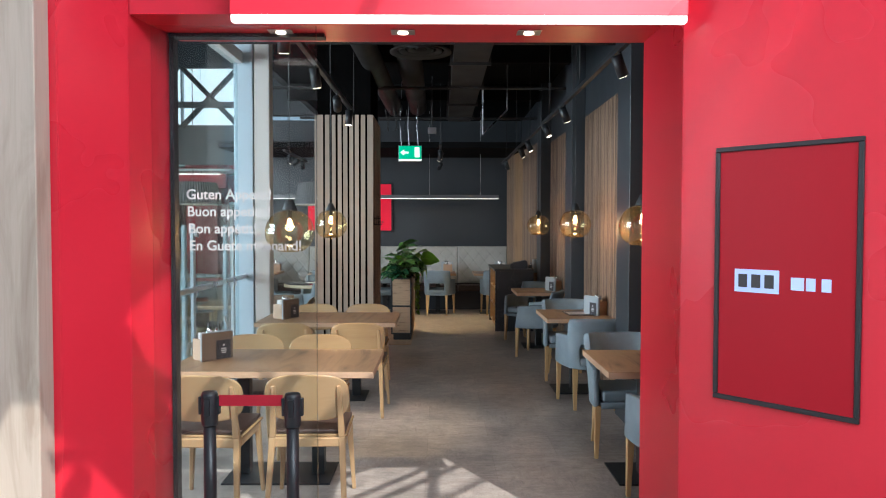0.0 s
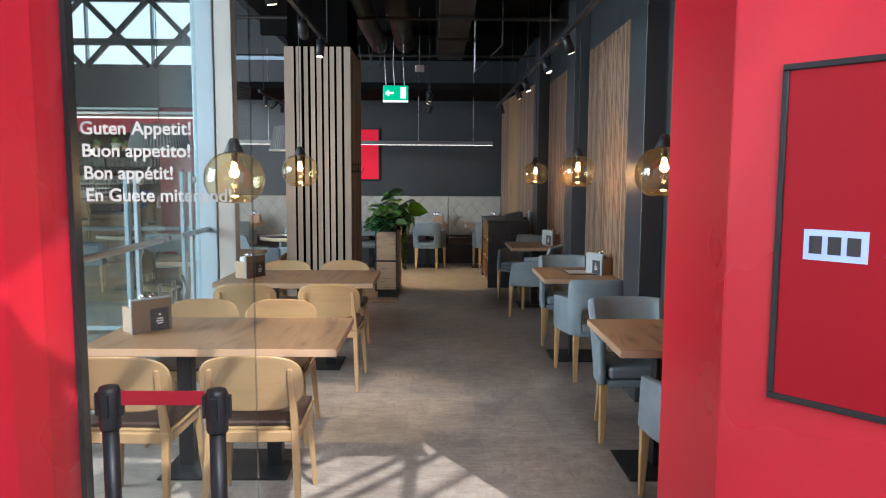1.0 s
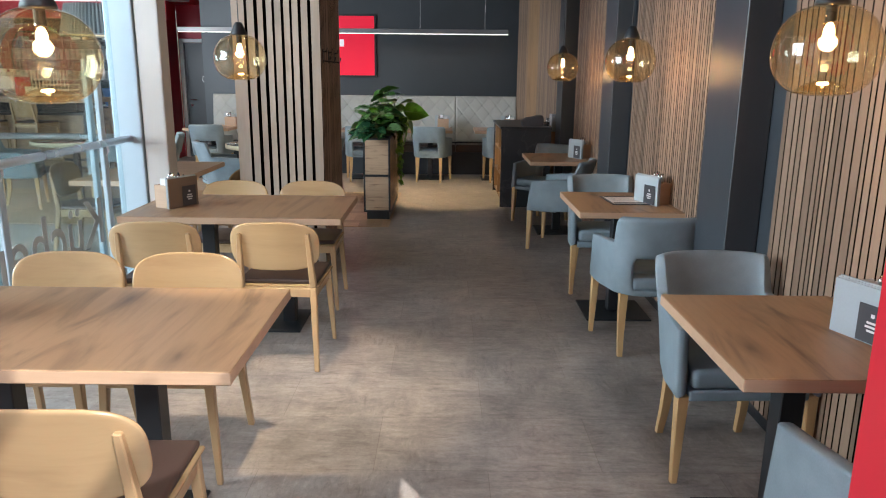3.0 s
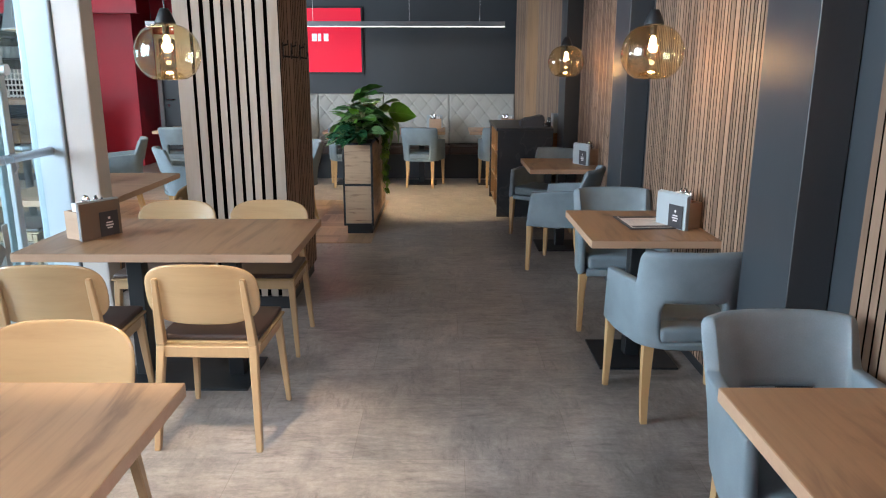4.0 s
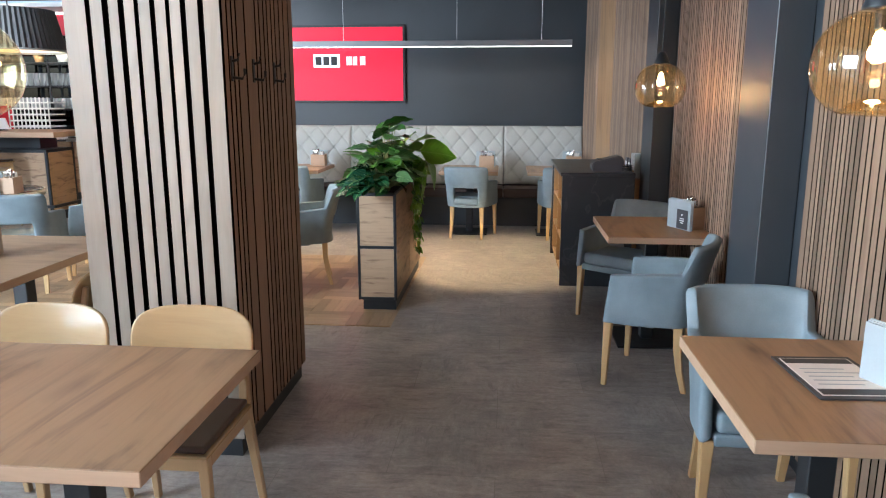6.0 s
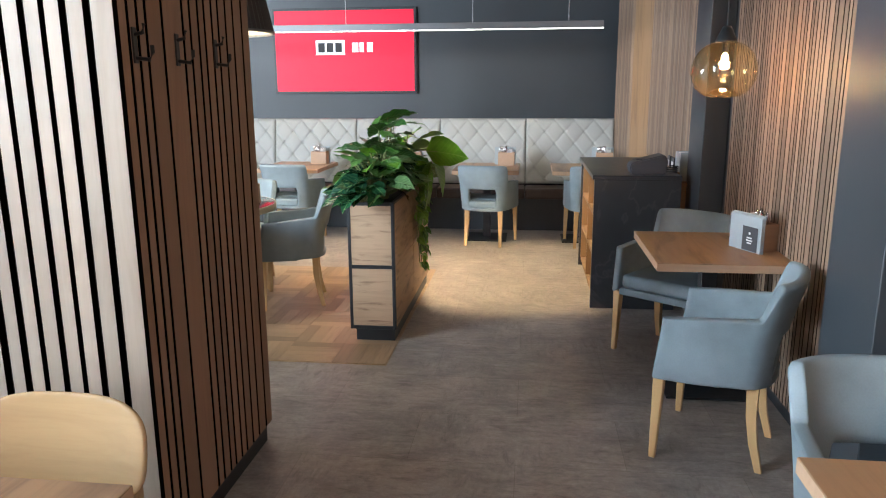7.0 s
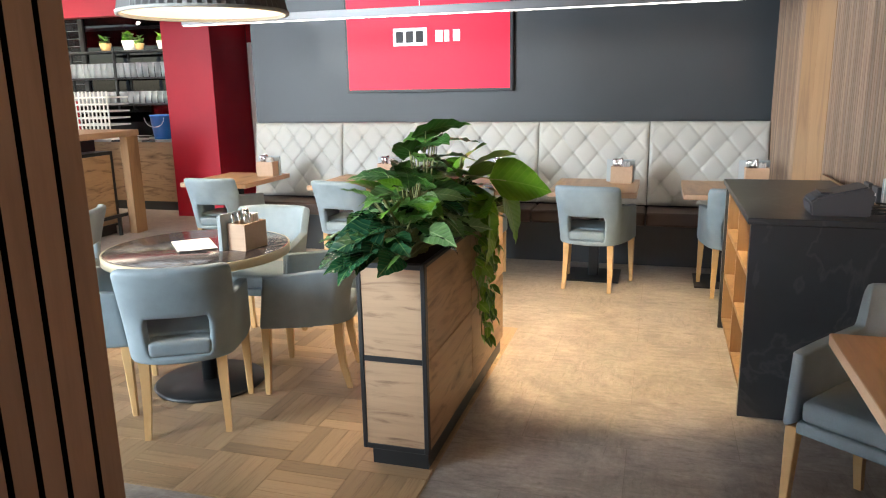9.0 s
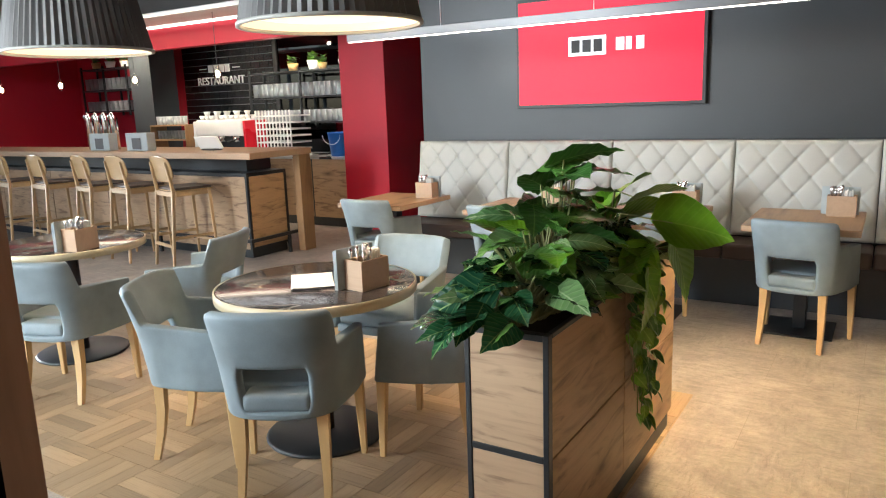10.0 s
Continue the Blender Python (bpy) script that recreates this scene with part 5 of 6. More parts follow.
# ---- host counter ----
counter = thing("host_counter", "black marble reception counter with an oak shelf side", "counter")
part("front_panel", bm_box(0.945, 11.03, 0, 1.53, 11.07, 0.925, 0.003), MARBLE, counter, "black marble front with fine white veins")
part("top", bm_box(0.93, 11.02, 0.9255, 1.53, 12.40, 0.955, 0.003), MARBLE, counter)
part("end_panel", bm_box(0.945, 12.34, 0, 1.53, 12.38, 0.925, 0.003), MARBLE, counter)
part("back_panel", bm_box(1.35, 11.0705, 0.0, 1.37, 12.339, 0.925), BOARD, counter)
for z in (0.05, 0.34, 0.63):
    part("shelf", bm_box(0.965, 11.0705, z, 1.349, 12.339, z + 0.025, 0.002), BOARD, counter, "oak shelf")
for y in (11.0705, 11.70, 12.31):
    part("divider", bm_box(0.962, y, 0.0755, 1.349, y + 0.025, 0.924, 0.002), BOARD, counter)
ledge = thing("wall_shelf", "oak ledge shelf with a raised edge beside the counter", "shelf")
part("board", bm_box(1.535, 11.22, 0.86, 1.70, 12.7, 0.885, 0.002), BOARD, ledge)
part("edge", bm_box(1.535, 11.22, 0.8855, 1.55, 12.7, 0.96, 0.002), BOARD, ledge)
part("support", bm_box(1.535, 11.24, 0, 1.70, 11.27, 0.859, 0.002), BOARD, ledge)
pos = thing("card_terminal", "dark grey payment terminal with a slanting face on the counter", "terminal")
bm = bmesh.new()
prof = [(0.0, 0.0), (0.24, 0.0), (0.25, 0.10), (0.22, 0.135), (0.02, 0.085), (-0.01, 0.06)]
a = [bm.verts.new((1.20 + x, 11.12, 0.9555 + z)) for x, z in prof]
b = [bm.verts.new((1.20 + x, 11.30, 0.9555 + z)) for x, z in prof]
for k in range(6):
    bm.faces.new((a[k], a[(k + 1) % 6], b[(k + 1) % 6], b[k]))
bm.faces.new(a[::-1])
bm.faces.new(b)
bmesh.ops.recalc_face_normals(bm, faces=bm.faces)
bmesh.ops.bevel(bm, geom=bm.edges[:], offset=0.008, segments=2, affect="EDGES")
part("body", bm, plain("grey_plastic", (0.05, 0.055, 0.065), 0.45, var=0.05), pos)
part("keypad", bm_box(1.235, 11.15, 1.052, 1.30, 11.27, 1.058, 0.002), DARKCARD, pos)
solid("cable_coil", bm_tube([(1.47 + 0.05 * math.cos(k * 0.7), 11.16 + 0.04 * math.sin(k * 0.7), 0.962 + 0.0016 * k) for k in range(30)], 0.005, 6), BLACK, "coiled black cable on the counter", "cable")
for k in range(9):
    y = 11.30 + 0.022 * k
    solid("leaflet", bm_box(1.565, y, 0.8855, 1.68, y + 0.012, 1.09 - 0.004 * (k % 3)), (BLUEPAPER, PAPER)[k % 2], "upright folded leaflet in a row on the ledge", "leaflet", group="leaflets")
for y in (11.62, 11.78):
    cf = thing("small_frame", "small dark card stand with a white picture", "card stand")
    part("frame", bm_box(1.58, y, 0.8855, 1.60, y + 0.10, 1.02, 0.002), DARKCARD, cf)
    part("card", bm_box(1.577, y + 0.02, 0.91, 1.5795, y + 0.08, 0.99), PAPER, cf)

# ---- table top sets ----


def cutlery_box(label="oak cutlery box with pale menus and steel cutlery", board=None):
    """A box of cutlery and napkins with menu cards held at its front (-x)."""
    c = thing("cutlery_box", label, "cutlery box", "cutlery boxes")
    bm = bm_box(-0.055, -0.085, 0, 0.055, 0.085, 0.012)
    bm_box(-0.055, -0.085, 0.0125, -0.045, 0.085, 0.135, into=bm)
    bm_box(0.045, -0.085, 0.0125, 0.055, 0.085, 0.135, into=bm)
    bm_box(-0.0445, -0.085, 0.0125, 0.0445, -0.075, 0.135, into=bm)
    bm_box(-0.0445, 0.075, 0.0125, 0.0445, 0.085, 0.135, into=bm)
    part("box", bm, OAK_EDGE, c)
    r = random.Random(2)
    for k in range(9):
        x, y = r.uniform(-0.03, 0.03), r.uniform(-0.065, 0.0)
        tx, ty = r.uniform(-0.015, 0.015), r.uniform(-0.012, 0.012)
        h = r.uniform(0.175, 0.205)
        b = bm_tube([(x, y, 0.02), (x + tx, y + ty, h - 0.05), (x + tx, y + ty, h - 0.02), (x + tx, y + ty, h)], [0.003, 0.004, 0.011, 0.004], 8)
        part("cutlery", b, CHROME, c, "", True)
    for k in range(4):
        part("napkin", bm_box(-0.03 + 0.004 * k, 0.01 + 0.014 * k, 0.0125, 0.03, 0.02 + 0.014 * k, 0.165 + 0.008 * (k % 2), 0.003), PAPER, c)
    for k in range(3):
        part("menu_card", bm_box(-0.066 - 0.008 * k, -0.125, 0.0, -0.060 - 0.008 * k, 0.10, 0.185 - 0.004 * k, 0.001), board if board and k == 2 else BLUEPAPER, c)
    part("dark_card", bm_box(-0.0875, -0.105, 0.005, -0.0845, 0.0, 0.125, 0.001), DARKCARD, c, "small dark card with a pale emblem")
    part("emblem", bm_box(-0.0890, -0.058, 0.086, -0.0880, -0.046, 0.098), PAPER, c)
    for k, w in enumerate((0.036, 0.044, 0.03)):
        part("printed_bar", bm_box(-0.0890, -0.052 - w / 2, 0.066 - 0.013 * k, -0.0880, -0.052 + w / 2, 0.073 - 0.013 * k), PAPER, c)
    return c


sets = [(1.645, 4.62, 0.75, 20), (1.635, 7.08, 0.75, 24), (1.635, 9.68, 0.75, 24), (-1.42, 4.72, 0.75, 139), (-1.38, 6.80, 0.75, 152), (-2.2, 8.5, 0.75, 20),
        (-1.47, 10.80, 0.7605, -8), (-3.70, 10.82, 0.7605, 10), (-3.0, 13.66, 0.75, -90), (-1.78, 13.66, 0.75, -90), (-0.75, 13.66, 0.75, -90), (0.25, 13.66, 0.75, -90), (1.27, 13.68, 0.75, -90)]
place(cutlery_box(), [pose(x, y, z, 0, 0, a) for x, y, z, a in sets if not (x < -1.3 and y < 9)])
place(cutlery_box("oak cutlery box with a brown menu board and steel cutlery", BROWNCARD), [pose(x, y, z, 0, 0, a) for x, y, z, a in sets if x < -1.3 and y < 9])


def menu_sheet(x, y, z, a, dark=True):
    m = thing("menu_card", "printed menu sheet on a dark board lying on the table", "menu")
    if dark:
        part("board", bm_box(-0.12, -0.165, 0.0005, 0.12, 0.165, 0.006, 0.001), DARKCARD, m)
    part("sheet", bm_box(-0.105 if dark else -0.09, -0.145, 0.0062, 0.105, 0.145, 0.0072), PAPER, m)
    if dark:
        for k, (y0, y1) in enumerate(((0.10, 0.14), (-0.14, -0.10))):
            part("printed_bar", bm_box(-0.10, y0, 0.0073, 0.10, y1, 0.0077), DARKCARD, m)
        for k in range(5):
            part("printed_line", bm_box(-0.08, -0.07 + 0.03 * k, 0.0073, 0.05 + 0.03 * (k % 2), -0.062 + 0.03 * k, 0.0077), BLUEPAPER, m)
    m.matrix_basis = pose(x, y, z, 0, 0, a)
    return m


menu_sheet(1.455, 7.14, 0.7505, 3)
menu_sheet(-1.777, 10.76, 0.761, 43, False)
pen = solid("pen", bm_tube([(-1.74, 10.60, 0.766), (-1.62, 10.66, 0.766)], 0.005, 8), BLACK, "black pen beside the sheet on the round table", "pen")

# ---- barrier posts at the entrance ----


def barrier_post(x, y):
    b = thing("barrier_post", "black barrier post with a belt head", "barrier post", "barrier posts", (x, y, 0))
    part("base", bm_lathe([(0, 0), (0.16, 0), (0.16, 0.012), (0.05, 0.028), (0, 0.028)], 36), BLACK, b, "", True)
    part("tube", bm_tube([(0, 0, 0.029), (0, 0, 0.715)], 0.028, 20), BLACK, b, "", True)
    part("head", bm_lathe([(0.0, 0.715), (0.034, 0.715), (0.037, 0.725), (0.037, 0.852), (0.032, 0.866), (0, 0.868)], 24), BLACK, b, "", True)
    for a in range(4):
        p = part("slot", bm_box(0.034, -0.013, 0.765, 0.048, 0.013, 0.845, 0.002), BLACK, b)
        p.matrix_basis = pose(0, 0, 0, 0, 0, 90 * a)
    return b


barrier_post(-0.957, 3.27)
barrier_post(-0.575, 3.24)
solid("barrier_belt", bm_box(-0.908, 3.25, 0.806, -0.622, 3.253, 0.856), RED_MATT, "red webbing belt stretched between the barrier posts", "belt")

# ---- kitchen door with chalk drawing ----
door = thing("door_1", "dark kitchen door in a pale frame with a chalk cutlery drawing", "door", kind="structure")
part("leaf", bm_box(-4.49, 16.06, 0.0, -3.745, 16.095, 2.06, 0.003), BLACK, door)
part("frame", bm_box(-4.56, 16.04, 0.0, -4.495, 16.095, 2.13, 0.003), WHITE, door)
part("frame", bm_box(-4.4945, 16.04, 2.065, -3.735, 16.095, 2.13, 0.003), WHITE, door)
hd = part("handle", bm_tube([(-4.40, 16.055, 1.05), (-4.40, 16.01, 1.05), (-4.28, 16.01, 1.05)], 0.010, 10), CHROME, door, "steel lever handle")
part("lock_plate", bm_tube([(-4.40, 16.0595, 0.95), (-4.40, 16.05, 0.95)], 0.024, 16), CHROME, door)
for k, dx in enumerate((-0.10, 0.0, 0.12)):
    part("chalk_line", bm_tube([(-3.98 + dx * 0.3, 16.056, 0.95), (-3.98 + dx * 0.7, 16.056, 1.15), (-3.98 + dx * 1.6, 16.056, 1.36)], 0.006, 5), PAPER, door)
    part("chalk_loop", bm_tube([(-3.98 + dx * 1.7 + 0.03 * math.cos(q * 0.8), 16.056, 1.42 + 0.055 * math.sin(q * 0.8)) for q in range(9)], 0.005, 5), PAPER, door)

# ---- bar ----
bar = thing("bar_counter", "long oak bar counter with black-framed rustic oak panels", "bar counter")
X0, X1, YF, YB = -11.6, -5.02, 13.50, 14.42
part("worktop", bm_box(X0, YF, 1.075, X1, YB, 1.14, 0.004), OAK_EDGE, bar, "thick oak bar top")
part("end_gable", bm_box(X1 - 0.10, YB - 0.20, 0, X1 - 0.004, YB - 0.02, 1.0745, 0.004), BOARD, bar)
PF, PE = YF + 0.12, X1 - 0.20
part("core", bm_box(X0 + 0.2, PF + 0.03, 0.10, PE - 0.03, YB - 0.22, 0.92), CHARCOAL, bar)
part("upper_core", bm_box(X0 + 0.2, PF + 0.22, 0.9205, PE - 0.22, YB - 0.22, 1.0745), CHARCOAL, bar)
part("kick", bm_box(X0 + 0.2, PF + 0.06, 0, PE - 0.06, YB - 0.22, 0.0995), BLACK, bar)
for k in range(5):
    x1 = PE - 0.032 - 1.2 * k
    piece("panel", PANEL_X, bar, x1 - 1.19, PF + 0.004, 0.105, x1 - 0.004, PF + 0.0295, 0.88, 0.01)
piece("panel", PANEL, bar, PE - 0.0295, PF + 0.034, 0.128, PE - 0.004, YB - 0.253, 0.88, 0.01)
frm = bm_box(X0 + 0.2, PF, 0.885, PE, PF + 0.03, 0.92)
bm_box(PE - 0.03, PF + 0.0305, 0.885, PE, YB - 0.22, 0.92, into=frm)
bm_box(PE - 0.03, PF, 0.10, PE, PF + 0.03, 0.8845, into=frm)
bm_box(PE - 0.03, YB - 0.25, 0.10, PE, YB - 0.22, 0.8845, into=frm)
bm_box(PE - 0.03, PF + 0.0305, 0.10, PE, YB - 0.2505, 0.125, into=frm)
part("panel_frame", frm, BLACK, bar, "black steel panel frame")
part("foot_rail", bm_box(X0 + 0.3, PF - 0.10, 0.20, PE + 0.10, PF - 0.065, 0.235, 0.003), BLACK, bar, "black steel foot rail")
part("foot_rail", bm_box(PE + 0.065, PF - 0.0645, 0.20, PE + 0.10, YB - 0.1, 0.235, 0.003), BLACK, bar, "black steel foot rail")
for x, y in ((PE + 0.082, YF + 0.6), (PE - 1.4, PF - 0.082), (PE - 2.8, PF - 0.082)):
    part("foot_rail_post", bm_box(x - 0.015, y - 0.015, 0, x + 0.015, y + 0.015, 0.1995), BLACK, bar)
ST = wood_chair(0.79, "tall pale beech bar stool with a low back", "bar_stool", "bar stools", "bar stool")
place(ST, [pose(x, 13.24, 0, 0, 0, a) for x, a in ((-5.76, -14), (-6.52, -10), (-7.16, -12), (-8.06, -8), (-8.85, -10))])

tills = thing("till", "white till display with a dark back on the bar", "till")
part("stand", bm_box(-6.15, 13.85, 1.1405, -5.95, 13.98, 1.16, 0.003), DARKCARD, tills)
t = part("display", bm_box(-0.16, -0.012, 0, 0.16, 0.012, 0.17, 0.005), WHITE, tills)
t.matrix_basis = Matrix.Translation((-6.05, 13.92, 1.1605)) @ pose(0, 0, 0, 35, 0, 10)
tap = thing("beer_tap", "row of polished steel beer taps on the bar", "beer tap")
for k in range(4):
    part("tap_column", bm_tube([(-8.35 + 0.17 * k, 13.95, 1.1405), (-8.35 + 0.17 * k, 13.95, 1.52), (-8.37 + 0.17 * k, 13.90, 1.58)], 0.045, 14), CHROME, tap, "", True)
for x in (-7.85, -7.12):
    hold = thing("napkin_holder", "pale napkin holder with a dark emblem on the bar", "holder", "napkin holders", (x, 13.78, 1.1405))
    part("body", bm_box(-0.2, -0.06, 0, 0.2, 0.06, 0.21, 0.006), BLUEPAPER, hold)
    part("emblem", bm_box(-0.08, -0.064, 0.02, 0.08, -0.061, 0.15), DARKCARD, hold)

# black tiled wall with lettering
tiles = thing("tiled_wall", "glossy black brick-tiled wall behind the bar", "tiled wall", kind="structure")
TILE = plain("black_glazed_tile", (0.012, 0.013, 0.015), 0.15, var=0.2)
TX0, TX1 = -10.6, -8.0
part("grout", bm_box(TX0, 16.985, 1.0, TX1, 16.998, 2.70), plain("grey_grout", (0.20, 0.20, 0.205), 0.8), tiles)
for j in range(15):
    for i in range(14):
        x = TX0 + 0.2 * i - (0.1 if j % 2 else 0)
        xa, xb = max(TX0, x + 0.005), min(TX1, x + 0.195)
        if xb - xa > 0.03:
            piece("tile", TILE, tiles, xa, 16.972, 1.005 + 0.112 * j, xb, 16.9848, 1.110 + 0.112 * j, 0.04)
text("lettering", "RESTAURANT", 0.185, pose(-9.80, 16.97, 2.02, 90, 0, 0), LETTER, tiles, 0.012)
for k in range(4):
    part("lettering_bar", bm_box(-9.50 + 0.135 * k, 16.955, 2.22, -9.40 + 0.135 * k, 16.97, 2.34), LETTER, tiles)
for x in (-9.72, -8.92):
    part("lettering_rule", bm_box(x, 16.955, 2.275, x + 0.17, 16.97, 2.288), LETTER, tiles)


def glass_mesh():
    return finish("glass", bm_lathe([(0.0, 0.003), (0.028, 0.003), (0.034, 0.13), (0.031, 0.13), (0.026, 0.012), (0, 0.012)], 10), GLASSWARE, True)


GLASSM = glass_mesh()


def rack(x0, x1, y, z0, levels, cols):
    r = thing("glass_rack", "black steel shelf rack full of drinking glasses", "shelf rack", "glass racks")
    for x in (x0, (x0 + x1) / 2, x1):
        for yy in (y, y + 0.3):
            part("upright", bm_box(x - 0.014, yy - 0.014, z0 - 0.06, x + 0.014, yy + 0.014, z0 + 0.36 * levels + 0.06), BLACK, r)
    for k in range(levels + 1):
        part("shelf", bm_box(x0 - 0.02, y - 0.02, z0 + 0.36 * k, x1 + 0.02, y + 0.32, z0 + 0.36 * k + 0.022), BLACK, r)
        if k < levels:
            for i in range(cols):
                for j in range(2):
                    g = new("drinking_glass", GLASSM)
                    tagged(g, "clear drinking glass on the shelf rack", "glass", "drinking glasses")
                    g.location = (x0 + 0.05 + (x1 - x0 - 0.1) * i / (cols - 1), y + 0.06 + 0.13 * j, z0 + 0.36 * k + 0.0225)
                    g.scale = (1.15, 1.15, 1.5 if k % 2 else 1.3)
    return r


rack(-7.75, -5.75, 16.2, 1.36, 2, 20)
rack(-11.75, -10.5, 16.08, 1.62, 2, 10)
# mirror-like window above the rack
bwin = thing("window_3", "dark internal window with black frame over the glass rack", "window", kind="structure")
part("frame", bm_box(-7.95, 16.92, 1.1, -7.87, 16.998, 2.70), BLACK, bwin)
part("pane", bm_box(-7.868, 16.95, 1.1, -5.3, 16.96, 2.70), glass("dark_mirror", (0.25, 0.27, 0.28), ior=1.9), bwin)


def herb_pot(x, y, z, colour, s=1.0):
    p = thing("herb_pot", "small green plant in a pot on the glass rack", "plant", "herb pots", (x, y, z))
    part("pot", bm_lathe([(0, 0), (0.06 * s, 0), (0.085 * s, 0.11 * s), (0.078 * s, 0.11 * s), (0, 0.09 * s)], 20), colour, p, "", True)
    for k in range(16):
        a = rng.uniform(0, 360)
        leaf(rng.choice(SMALL), p, (0.04 * math.cos(a), 0.04 * math.sin(a), 0.11 * s + rng.uniform(0, 0.09)), a, rng.uniform(-20, 60), 0, 1.5 * s)
    return p


for x, y, c, s in ((-6.95, 16.3, LEGWOOD, 1.2), (-6.55, 16.3, WHITE, 1.5), (-6.35, 16.25, LEGWOOD, 1.0), (-6.0, 16.3, WHITE, 1.3), (-11.5, 16.22, LEGWOOD, 1.2), (-11.1, 16.22, WHITE, 1.3), (-10.7, 16.22, WHITE, 1.2)):
    herb_pot(x, y, 2.1025 if x > -8 else 2.3625, c, 0.8 * s)
backbar = thing("back_counter", "oak-fronted back counter with a steel top", "counter")
part("worktop", bm_box(-9.6, 15.62, 0.90, -5.30, 16.5, 0.93, 0.003), STEEL, backbar, "steel worktop")
for k in range(5):
    piece("panel", PANEL_X, backbar, -6.12 - 0.85 * k, 15.64, 0.12, -5.31 - 0.85 * k, 15.665, 0.898, 0.01)
part("carcass", bm_box(-9.6, 15.666, 0.0, -5.30, 16.45, 0.899), CHARCOAL, backbar)
bucket = thing("bucket", "bright blue plastic bucket on the back counter", "bucket", at=(-5.78, 15.82, 0.9305))
part("body", bm_lathe([(0, 0), (0.11, 0), (0.145, 0.30), (0.15, 0.30), (0.15, 0.315), (0.138, 0.315), (0.10, 0.012), (0, 0.012)], 28), BLUEPLAST, bucket, "", True)
part("handle", bm_tube([(-0.15 * math.cos(q * math.pi / 8), -0.155, 0.28 - 0.12 * math.sin(q * math.pi / 8)) for q in range(9)], 0.004, 6), STEEL, bucket)
for x, c in ((-5.52, WHITE), (-5.44, DARKCARD)):
    bt = thing("bottle", "small bottle beside the blue bucket", "bottle", "bottles", (x, 15.82, 0.9305))
    part("body", bm_lathe([(0, 0), (0.035, 0), (0.037, 0.13), (0.014, 0.18), (0.014, 0.23), (0, 0.23)], 16), c, bt, "", True)
crate = thing("dish_crate", "stack of white plastic dish crates", "crate", at=(-6.75, 15.8, 0.9305))
for k in range(7):
    part("crate_rim", bm_box(-0.33, -0.2, 0.09 * k, 0.33, 0.2, 0.09 * k + 0.02), WHITE, crate)
    for j in range(11):
        part("crate_rib", bm_box(-0.33 + 0.064 * j, -0.2, 0.09 * k + 0.0205, -0.315 + 0.064 * j, -0.185, 0.09 * k + 0.0895), WHITE, crate)
cm = thing("coffee_machine", "white and red espresso machine with cups on top", "coffee machine", at=(-7.95, 15.9, 0.9305))
part("body", bm_box(-0.5, -0.2, 0.28, 0.5, 0.25, 0.52, 0.03, 3), WHITE, cm, "white enamel body", True)
part("side_panel", bm_box(0.505, -0.2, 0.05, 0.55, 0.25, 0.50, 0.015, 2), RED, cm, "red side panel")
part("side_panel", bm_box(-0.55, -0.2, 0.05, -0.505, 0.25, 0.50, 0.015, 2), WHITE, cm)
part("drip_tray", bm_box(-0.5, -0.25, 0.04, 0.5, 0.25, 0.10, 0.006), STEEL, cm)
part("rear", bm_box(-0.5, 0.10, 0.1005, 0.5, 0.25, 0.2795), DARKCARD, cm)
for k in range(3):
    part("brew_head", bm_tube([(-0.3 + 0.3 * k, -0.15, 0.28), (-0.3 + 0.3 * k, -0.15, 0.20)], 0.045, 16), CHROME, cm, "", True)
    part("handle", bm_tube([(-0.3 + 0.3 * k, -0.18, 0.215), (-0.3 + 0.3 * k, -0.33, 0.20)], 0.016, 10), BLACK, cm)
cupm = finish("cup", bm_lathe([(0, 0), (0.025, 0), (0.042, 0.06), (0.038, 0.06), (0.022, 0.008), (0, 0.008)], 14), WHITE, True)
for i in range(9):
    for j in range(3):
        c = new("cup", cupm)
        tagged(c, "white coffee cup on the espresso machine", "cup", "coffee cups")
        c.location = (-8.37 + 0.105 * i, 15.78 + 0.11 * j, 1.4512)
        if (i + j) % 2:
            c2 = new("cup", cupm)
            tagged(c2, "white coffee cup on the espresso machine", "cup", "coffee cups")
            c2.location = (-8.37 + 0.105 * i, 15.78 + 0.11 * j, 1.5115)
cubby = thing("cup_shelf", "small oak cup shelf with glasses beside the coffee machine", "shelf", at=(-9.1, 15.85, 0.9305))
for z in (0.0, 0.22, 0.44):
    part("shelf", bm_box(-0.42, -0.15, z, 0.42, 0.15, z + 0.02), BOARD, cubby)
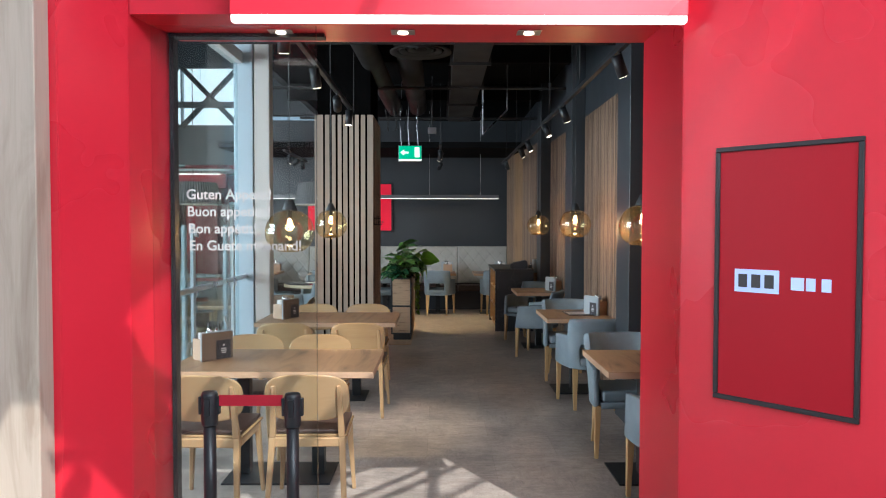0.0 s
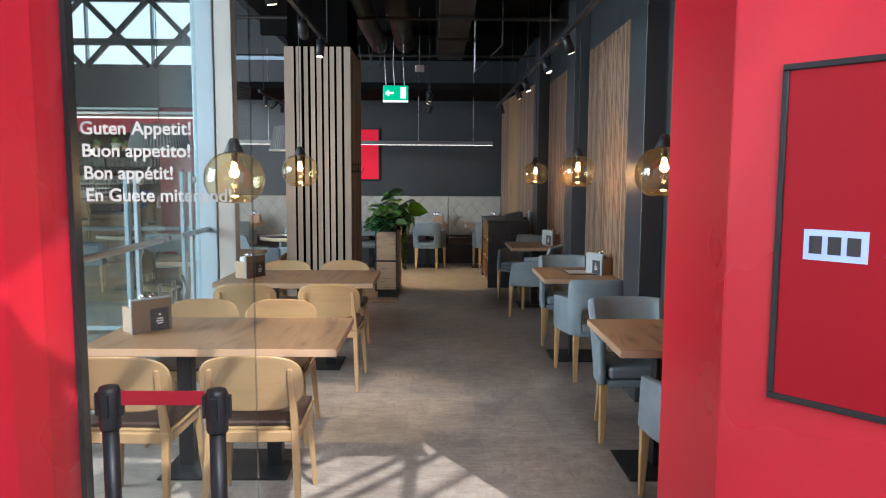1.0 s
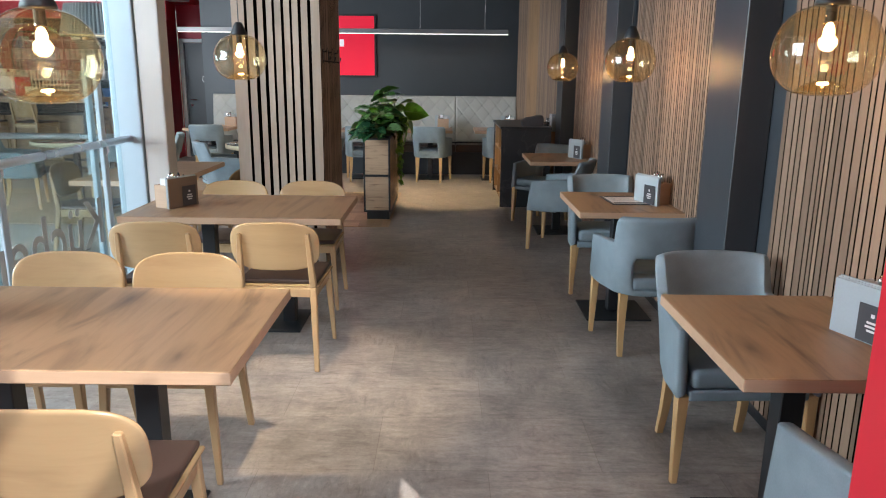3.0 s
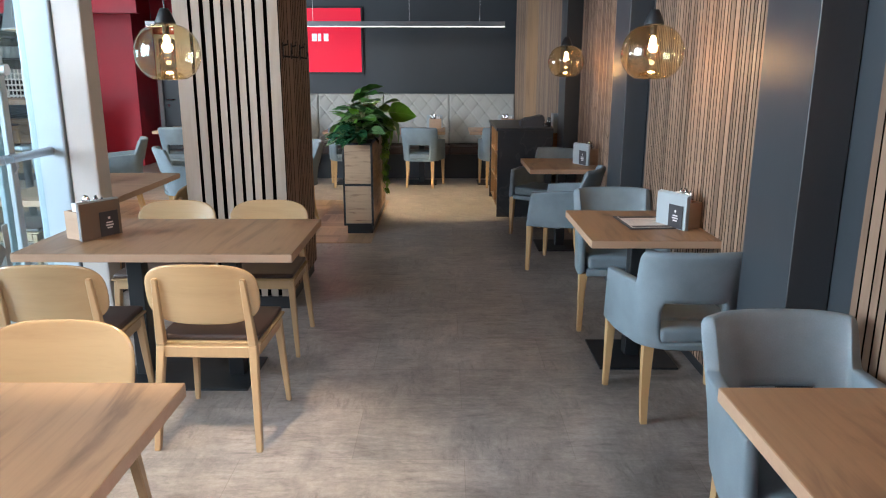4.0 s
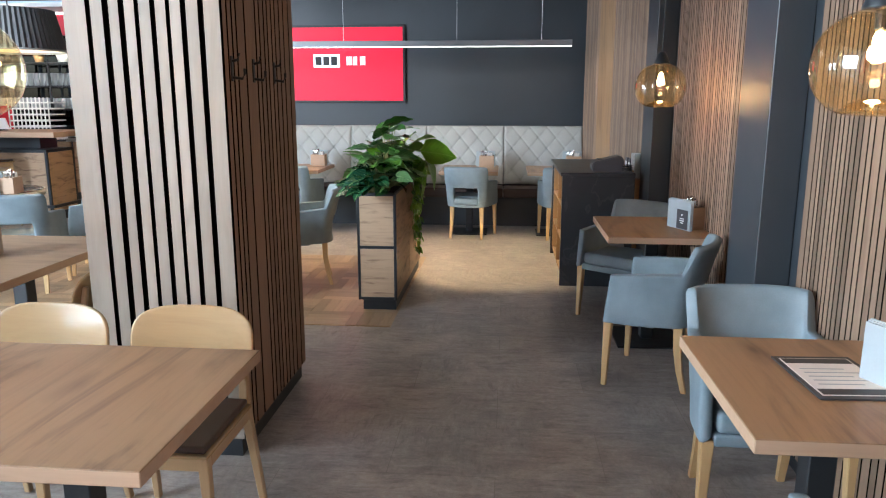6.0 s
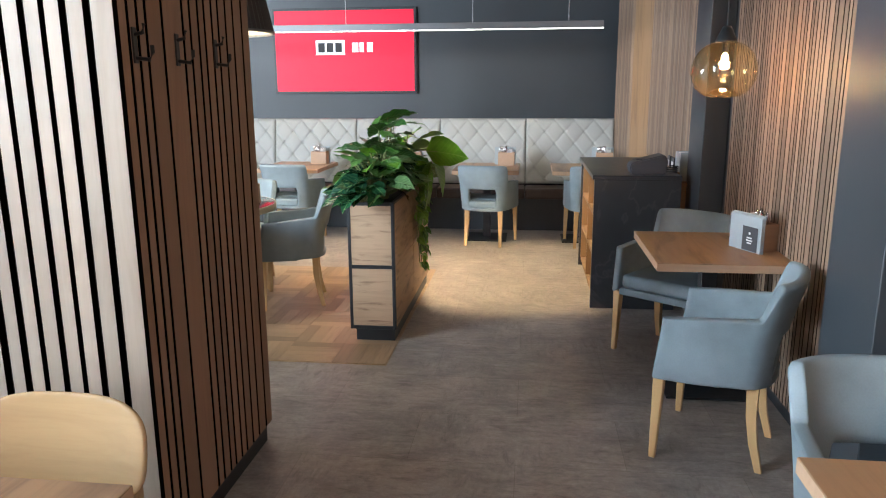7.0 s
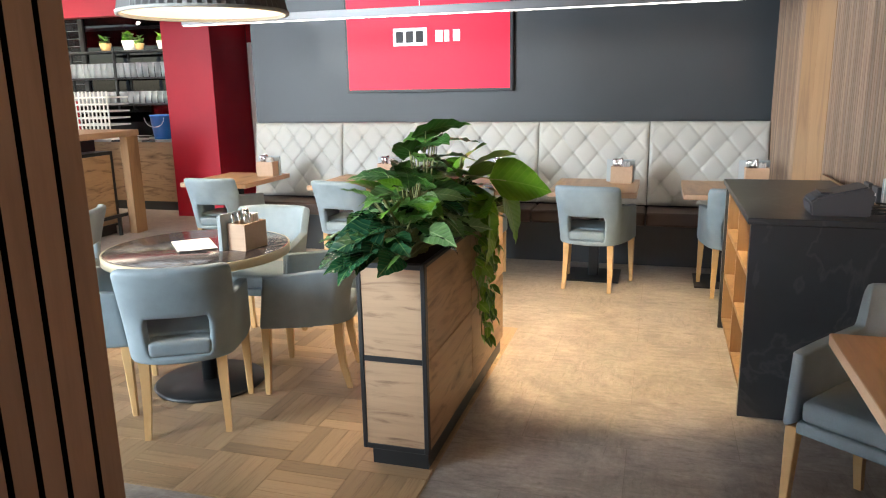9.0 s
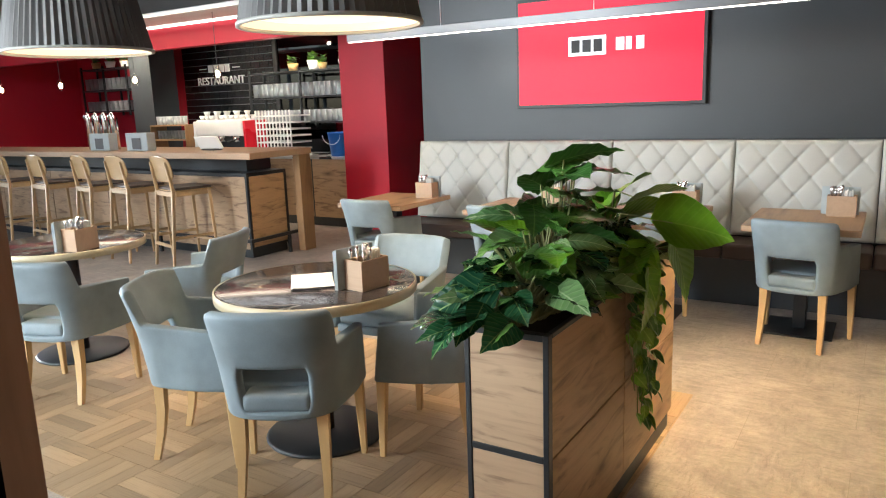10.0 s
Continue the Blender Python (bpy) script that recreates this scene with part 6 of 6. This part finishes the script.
for x in (-0.42, 0.40):
    part("side", bm_box(x, -0.15, 0.0205, x + 0.02, 0.15, 0.2195), BOARD, cubby)
    part("side", bm_box(x, -0.15, 0.2405, x + 0.02, 0.15, 0.4395), BOARD, cubby)
for z in (0.24, 0.46):
    for i in range(9):
        g = new("drinking_glass", GLASSM)
        tagged(g, "clear drinking glass on the cup shelf", "glass", "drinking glasses")
        g.location = (-9.42 + 0.08 * i, 15.80, 0.9310 + z)
for x in (-7.54, -6.05, -9.14, -10.64):
    bl = thing("bare_bulb", "bare glowing filament bulb hanging over the bar", "pendant lamp", "bare bulbs", (x, 14.1, 1.98))
    part("bulb", bm_lathe([(0, 0.09), (0.02, 0.08), (0.05, 0.02), (0.05, -0.02), (0.03, -0.055), (0, -0.065)], 20), CLEAR, bl, "", True)
    part("filament", bm_lathe([(0, 0.045), (0.022, 0.025), (0.028, 0.0), (0.020, -0.025), (0, -0.036)], 14), BULB, bl, "", True)
    part("cord", bm_tube([(0, 0, 0.09), (0, 0, 0.672)], 0.004, 6), BLACK, bl)
strip = solid("ceiling_light_strip", bm_box(-12.0, 14.50, 2.628, -4.3, 14.545, 2.6515), LED, "thin white light line along the bar ceiling", "light strip")
# lamps without fixtures, added to brighten the back bar and its glasses
for x in (-6.4, -8.2, -10.0):
    spot_lamp("bar_fill", (x, 15.3, 2.7), (x, 16.6, 1.4), 150, 110, SPOTW)
# area lamp added under the bar ceiling, with no fixture of its own
area_lamp("bar_ceiling_fill", (-7.5, 14.1, 2.64), (-7.5, 13.6, 0), 4.0, 0.5, 30, SPOTW)
box = thing("junction_box", "small grey junction box with cable loops under the ceiling", "junction box", at=(-0.02, 10.4, 2.98))
part("body", bm_box(-0.06, -0.04, -0.04, 0.06, 0.04, 0.04, 0.006), STEEL, box)
part("conduit", bm_tube([(0, 0, 0.04), (0, 0, Z_CEIL - 2.98)], 0.008, 8), DUCT, box)
for k in range(3):
    part("cable", bm_tube([(-0.55 - 0.12 * k, 0.0, 0.30), (-0.50 - 0.12 * k, 0.0, 0.02 - 0.03 * k), (-0.40 - 0.12 * k, 0.0, 0.0), (-0.36 - 0.12 * k, 0.0, 0.30)], 0.006, 6), DUCT, box)
